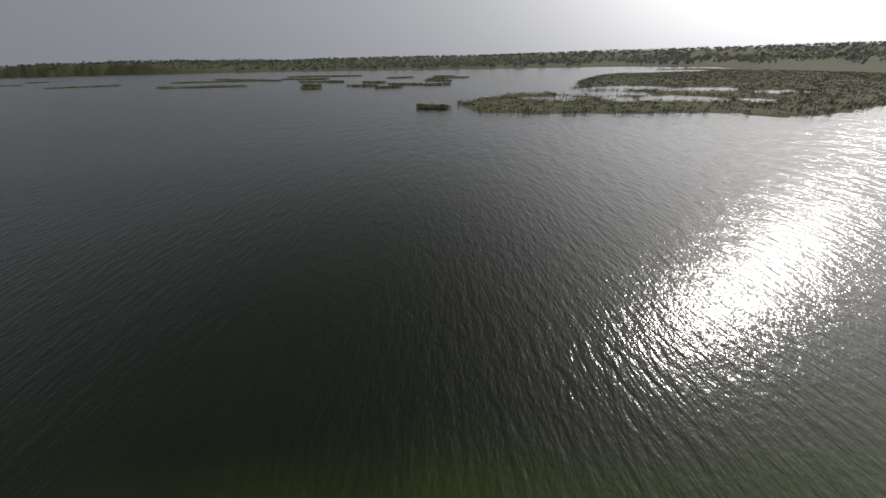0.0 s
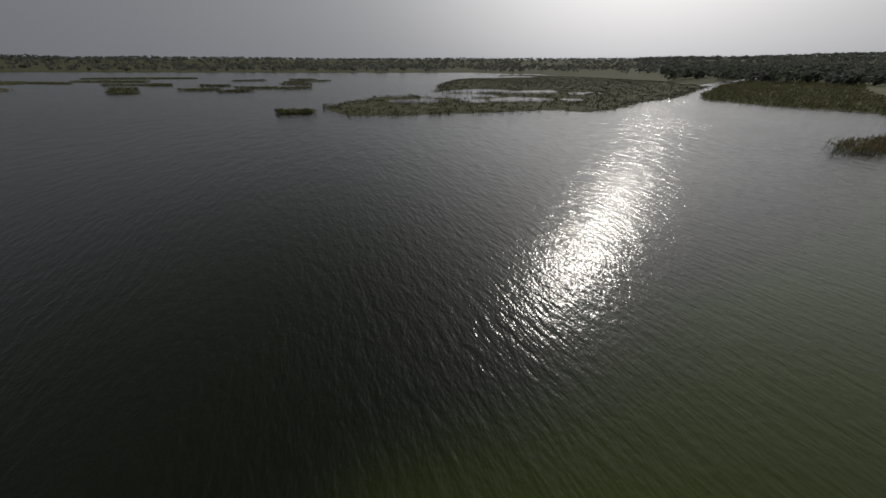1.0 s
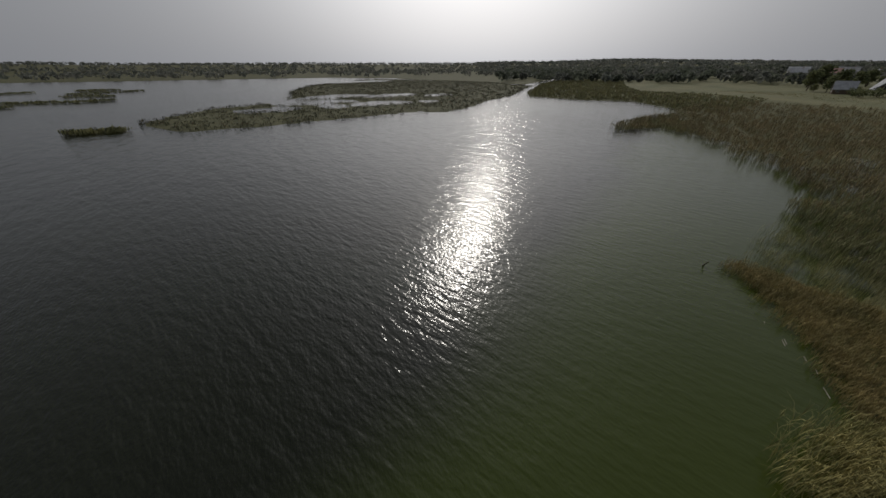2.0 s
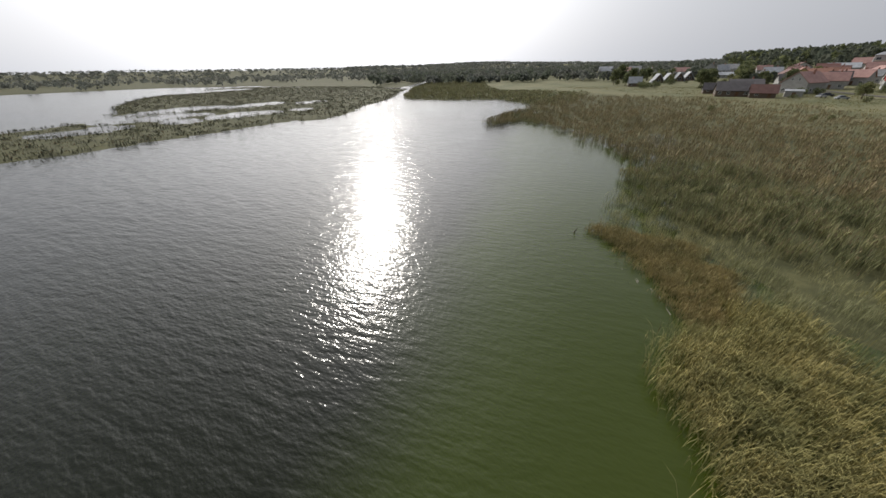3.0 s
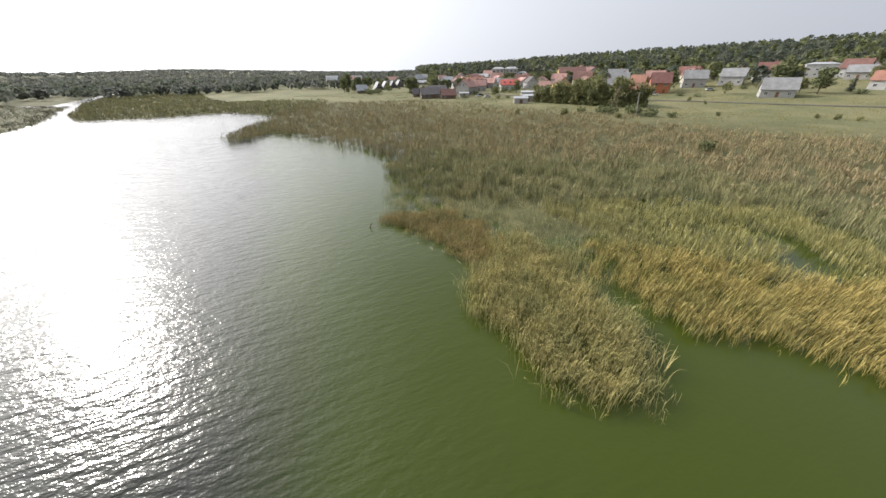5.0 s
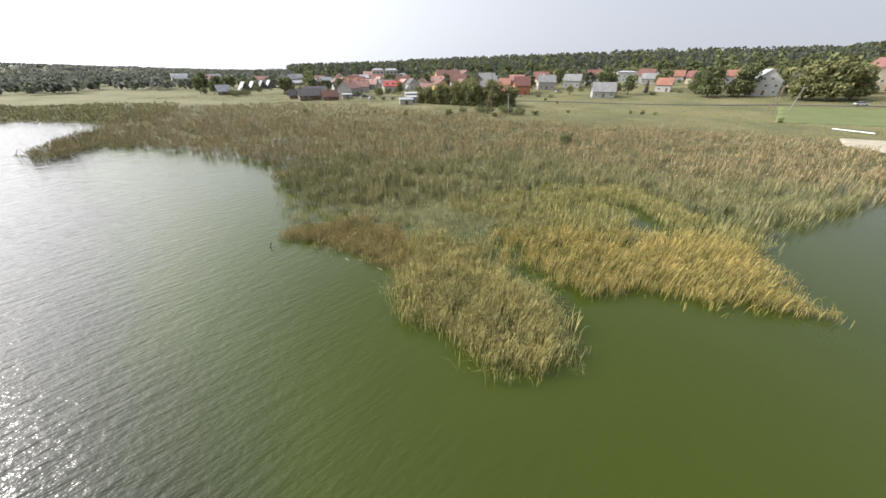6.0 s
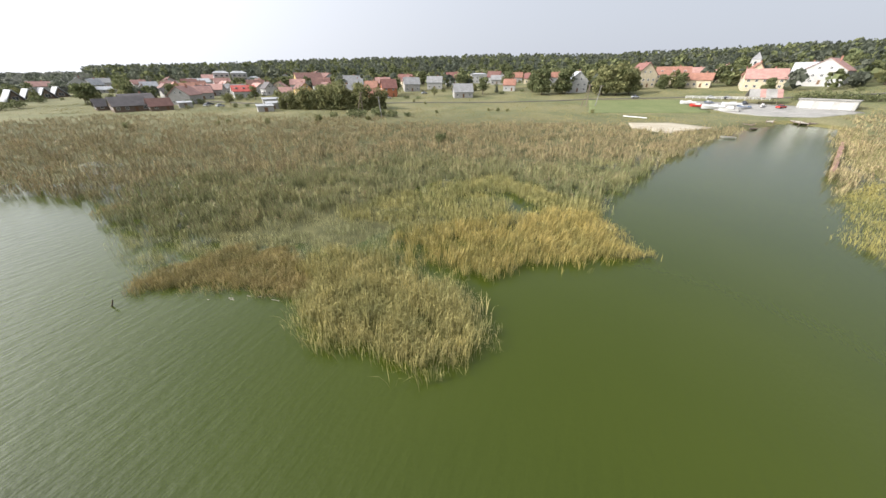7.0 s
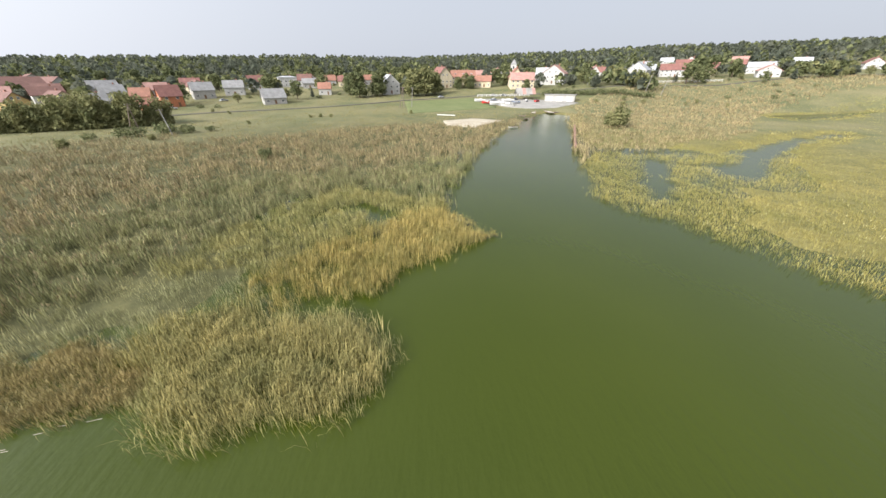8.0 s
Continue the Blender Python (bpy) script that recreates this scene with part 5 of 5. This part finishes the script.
def slab(name, x0, y0, x1, y1, wide, z, thick, mat, label, category, group=""):
    """A deck on posts from one point to another."""
    ob = tagged(new(name), label, category, group)
    a, b = Vector((x0, y0, z)), Vector((x1, y1, z))
    ob.matrix_world = Matrix.Translation(a) @ Matrix.Rotation(math.atan2(y1 - y0, x1 - x0), 4, "Z")
    ln = (b - a).length
    n = max(3, int(ln / 0.9))
    for i in range(n):
        part("plank", *box(ln * i / n + 0.03, -wide / 2, -thick, ln * (i + 1) / n - 0.03, wide / 2, 0), mat, ob)
    part("beam", *box(0, -wide / 2 + 0.1, -thick - 0.25, ln, -wide / 2 + 0.3, -thick), M_TIMBER, ob)
    part("beam", *box(0, wide / 2 - 0.3, -thick - 0.25, ln, wide / 2 - 0.1, -thick), M_TIMBER, ob)
    for i in range(max(2, int(ln / 4) + 1)):
        xx = ln * i / max(1, int(ln / 4))
        for s in (-1, 1):
            v, f = [], []
            limb(v, f, (xx, s * wide / 2, -1.8 - z), (xx, s * wide / 2, 0.5), 0.12, 0.11, 8)
            f.append(tuple(range(len(v) - 8, len(v))))
            part("post", v, f, M_TIMBER, ob)


slab("jetty", -12, -184, -9.5, -168, 2.0, 0.75, 0.08, M_DRIFT, "pale jetty at the channel head", "jetty", "jetties")
slab("jetty", -17, -185, -19, -170, 2.4, 0.75, 0.08, M_DRIFT, "pale slipway jetty at the channel head", "jetty", "jetties")
slab("jetty", -20, -172, -26, -176, 2.0, 0.7, 0.08, M_TIMBER, "timber mooring stage by the slipway", "jetty", "jetties")
slab("jetty", 0.5, -158, -4, -156, 1.6, 0.6, 0.08, M_TIMBER, "small timber stage in the reeds", "jetty", "jetties")


def piling(x0, y0, x1, y1):
    """A low sheet-piled bank: one folded sheet a pace, under a capping beam."""
    ob = tagged(new("sheet_pile_wall"), "rusty sheet-piled bank along the channel", "wall")
    a, b = Vector((x0, y0, 0)), Vector((x1, y1, 0))
    ob.matrix_world = Matrix.Translation(a) @ Matrix.Rotation(math.atan2(y1 - y0, x1 - x0), 4, "Z")
    ln = (b - a).length
    n = int(ln / 1.2)
    for i in range(n):
        x, w = ln * i / n, ln / n
        pr = [(x, 0), (x + 0.2 * w, 0.25), (x + 0.5 * w, 0.25), (x + 0.7 * w, 0), (x + w, 0)]
        v = [(px, py + o, z) for z in (-1.5, 0.75) for o in (0, 0.12) for px, py in pr]
        f = [(k, k + 1, k + 11, k + 10) for k in range(4)] + [(k + 5, k + 15, k + 16, k + 6) for k in range(4)] + [(k + 10, k + 11, k + 16, k + 15) for k in range(4)]
        part("sheet", v, f, M_PILING, ob)
    part("capping", *box(0, -0.15, 0.76, ln, 0.6, 0.95), M_PILING, ob)


piling(-8.6, -82, -18.9, -124)


def low_hall(x, y, w, d, h, turn, label):
    ob = thing("boat_shed", x, y, turn, label, "shed")
    part("wall", *box(-w / 2, -d / 2, -1, w / 2, d / 2, h), WALLS["grey"], ob)
    part("roof", *box(-w / 2 - 0.4, -d / 2 - 0.4, h, w / 2 + 0.4, d / 2 + 0.4, h + 0.35), M_CONCRETE, ob)
    for k in range(3):
        part("door", *box(-w / 2 + w * (k + 0.2) / 3, -d / 2 - 0.07, 0, -w / 2 + w * (k + 0.8) / 3, -d / 2 + 0.02, h * 0.75), M_FRAME, ob)


low_hall(-30, -207, 17, 6, 3.2, -6, "long low pale grey boat shed by the harbour")


def pavilion(x, y):
    ob = thing("pavilion", x, y, 14, "harbour pavilion with pale and faded red canopy roof", "pavilion")
    for sx in (-5, 0, 5):
        for sy in (-3, 3):
            v, f = [], []
            limb(v, f, (sx, sy, -0.5), (sx, sy, 3.4), 0.12, 0.1)
            part("post", v, f, M_TIMBER, ob)
    for k in range(6):
        x0 = -6 + 2 * k
        v = [(x0, -4, 2.9), (x0 + 2, -4, 2.9), (x0 + 2, 0, 6.2), (x0, 0, 6.2), (x0 + 2, 4, 2.9), (x0, 4, 2.9)]
        v += [(a, b, c + 0.12) for a, b, c in v]
        part("canopy", v, [(0, 3, 2, 1), (3, 5, 4, 2), (6, 7, 8, 9), (9, 8, 10, 11), (0, 1, 7, 6), (4, 5, 11, 10), (1, 2, 8, 7), (2, 4, 10, 8), (0, 6, 9, 3), (3, 9, 11, 5)], ROOFS["pink"] if k % 3 == 2 else M_CONCRETE, ob)


pavilion(-10, -216)


def utility_pole(x, y, h, lean, stay, label):
    ob = thing("utility_pole", x, y, 0, label, "pole", "overhead line poles")
    v, f = [], []
    limb(v, f, (0, 0, -1), (math.sin(radians(lean)) * h, 0, h), 0.2, 0.13, 8)
    part("pole", v, f, M_CONCRETE if not stay else M_TIMBER, ob)
    if stay:
        v, f = [], []
        limb(v, f, (-2.6, 0, -1), (math.sin(radians(lean)) * h - 0.15, 0, h * 0.93), 0.18, 0.12, 8)
        part("strut", v, f, M_TIMBER, ob)
    part("crossarm", *box(math.sin(radians(lean)) * h - 0.9, -0.08, h - 0.5, math.sin(radians(lean)) * h + 0.9, 0.08, h - 0.35), M_TIMBER, ob)
    for s in (-0.75, 0, 0.75):
        v, f = box(math.sin(radians(lean)) * h + s - 0.06, -0.06, h - 0.35, math.sin(radians(lean)) * h + s + 0.06, 0.06, h - 0.12)
        part("insulator", v, f, M_HULL, ob)


for x, y, h, lean, stay, label in [(61, -184, 10.5, 0, True, "timber utility pole with a raking strut"), (57, -186, 10, 6, False, "concrete utility pole beside the lawn"), (-89, -233, 9.6, 8, False, "leaning concrete utility pole"),
                                   (-97, -229, 9.4, 10, False, "leaning concrete utility pole"), (138, -98, 9, 0, True, "timber utility pole before willows"), (119, -92, 8, -6, False, "old utility pole beside bushes"), (-60, -262, 8, 8, False, "concrete pole on the verge")]:
    utility_pole(x, y, h, lean, stay, label)


def fence(x0, y0, x1, y1, label):
    ob = tagged(new("fence"), label, "fence", "white fences")
    n = int(math.hypot(x1 - x0, y1 - y0) / 3)
    for i in range(n + 1):
        x, y = x0 + (x1 - x0) * i / n, y0 + (y1 - y0) * i / n
        z = height_at(x, y)
        part("post", *box(x - 0.09, y - 0.09, z - 0.3, x + 0.09, y + 0.09, z + 1.5), M_FRAME, ob)
        if i:
            for r in (0.5, 1.0, 1.4):
                v = [(px, y0_, zz + r), (x, y, z + r), (x, y, z + r + 0.16), (px, y0_, zz + r + 0.16)]
                v += [(a, b + 0.05, c) for a, b, c in v]
                part("rail", v, [(0, 1, 2, 3), (4, 7, 6, 5), (0, 4, 5, 1), (3, 2, 6, 7)], M_FRAME, ob)
        px, y0_, zz = x, y, z


fence(-85, -262, -160, -276, "pale fence along the village road")
v, f = [], []
limb(v, f, (29, -151.5, height_at(29, -151) + 0.3), (38, -154, height_at(38, -154) + 0.3), 0.22, 0.2, 10)
tagged(mesh_object("pipe", v, f, M_FRAME), "long white pipe lying beside the lawn", "pipe")
fence(20, -226, -14, -226, "low pale fence at the harbour yard")

def car(x, y, turn, paint, label):
    """A small saloon: body with wheel arches' shadow gap, glazed cabin, four wheels."""
    ob = thing("car", x, y, turn, label, "car", "parked cars")
    ob.location.z += 0.18
    prof = [(-2.1, 0.35), (-2.1, 0.85), (-1.3, 0.95), (1.0, 0.95), (2.0, 0.8), (2.15, 0.35)]
    v = [(a, s * 0.85, b) for s in (-1, 1) for a, b in prof]
    n = len(prof)
    part("body", v, [tuple(range(n)), tuple(range(2 * n - 1, n - 1, -1))] + [(k, n + k, n + (k + 1) % n, (k + 1) % n) for k in range(n)], paint, ob)
    cab = [(-1.5, 0.95, 0.8), (1.0, 0.95, 0.8), (0.4, 1.45, 0.65), (-1.1, 1.45, 0.65)]
    v = [(a, s * w, b) for s in (-1, 1) for a, b, w in cab]
    c = part("cabin", v, [(0, 1, 2, 3), (7, 6, 5, 4)] + [(k, 4 + k, 4 + (k + 1) % 4, (k + 1) % 4) for k in range(4)], M_GLASS, ob)
    part("roof", *box(-1.05, -0.62, 1.455, 0.36, 0.62, 1.5), paint, ob)
    for wx in (-1.35, 1.35):
        for s in (-1, 1):
            v, f = [], []
            limb(v, f, (wx, s * 0.68, 0.32), (wx, s * 0.9, 0.32), 0.32, 0.32, 12)
            f.append(tuple(range(12, 24)))
            part("wheel", v, f, M_TYRE, ob)


M_TYRE = toned("tyre_rubber", (0.03, 0.03, 0.03), 0.1)
M_CARGREY = toned("silver_car_paint", (0.42, 0.43, 0.45), 0.05, 1.0, 0.3)
M_CARDARK = toned("dark_car_paint", (0.05, 0.055, 0.07), 0.05, 1.0, 0.3)
for x, y, turn, paint, label in [(2, -227, 20, M_CARDARK, "dark saloon car parked by the road"), (9, -227, 10, M_CARGREY, "silver saloon car parked by the road"), (44, -222, 30, M_CARGREY, "silver car on the village road"), (-4, -212, 80, M_CARDARK, "dark car on the harbour yard"),
                                 (-16, -204, 60, M_RED, "red car on the harbour yard"), (221, -70, 30, M_CARGREY, "silver car beside the sheds"), (228, -66, 60, M_HULL, "white car beside the sheds"), (235, -70, 10, M_CARDARK, "dark car beside the sheds"), (176, -152, 0, M_HULL, "white car before an orange house"), (172, -184, 30, M_CARGREY, "silver car in a yard")]:
    car(x, y, turn, paint, label)

# snag, driftwood and the line of flotsam off the sedge
v, f = [], []
limb(v, f, (48.6, 5.2, -0.6), (48.1, 4.7, 0.65), 0.08, 0.04)
tagged(mesh_object("snag", v, f, M_BARK), "dark leaning snag standing in the water", "stick")
for k in range(6):
    v, f = [], []
    x, y = 43.2 - 0.9 * k + rng.uniform(-0.6, 0.6), -0.3 - 0.55 * k + rng.uniform(-0.35, 0.35)
    ln = rng.uniform(0.1, 0.55)
    limb(v, f, (x - ln, y - 0.4 * ln, 0.01), (x + 0.3 * ln, y + rng.uniform(-0.1, 0.3) * ln, 0.025), 0.022, 0.012)
    tagged(mesh_object("driftwood", v, f, M_DRIFT), "pale bleached driftwood floating off sedge", "driftwood", "flotsam")


# ---- low reed islands across the lake ----
def reed_island(x0, y0, x1, y1, wide):
    n = int(max(260, math.hypot(x1 - x0, y1 - y0) * wide * 1.1))
    t, s = rng.random(n), rng.normal(0, 0.32, n)
    keep = np.abs(s) < 0.55 * np.sin(np.pi * np.clip(t, 0.03, 0.97)) ** 0.5 + 0.08
    t, s = t[keep], s[keep]
    q = np.c_[x0 + (x1 - x0) * t, y0 + (y1 - y0) * t] + s[:, None] * wide * np.array((0.1, 1.0))
    v, tr, kind = blades(q, 0.0, 1.6, 0.6, 0.14, 4)
    tagged(new("reed_island", fast_mesh("reed_island", v, tr, [M_REED, M_PLUME], kind)), "low dark reed island in the lake", "reed island", "reed islands")


for row in [(-9, 134, 4, 131, 6), (-436, 318, -373, 342, 9), (-276, 287, -189, 289, 10), (-343, 374, -242, 378, 12), (-338, 440, -201, 365, 12), (-116, 246, -100, 244, 8), (-132, 280, -114, 276, 8), (-128, 322, -112, 318, 8),
            (-88, 305, -66, 298, 10), (-86, 262, -62, 258, 8), (-56, 272, -26, 262, 9), (-58, 240, -40, 243, 6), (-26, 258, -6, 260, 8), (-33, 309, -8, 300, 9), (-35, 338, 5, 352, 8), (-36, 385, -10, 380, 10),
            (-84, 374, -55, 378, 8), (-223, 405, -154, 380, 12), (-620, 400, -590, 402, 10), (-690, 475, -660, 485, 12), (-252, 469, -138, 448, 14), (-162, 331, -115, 326, 9)]:
    reed_island(*row)
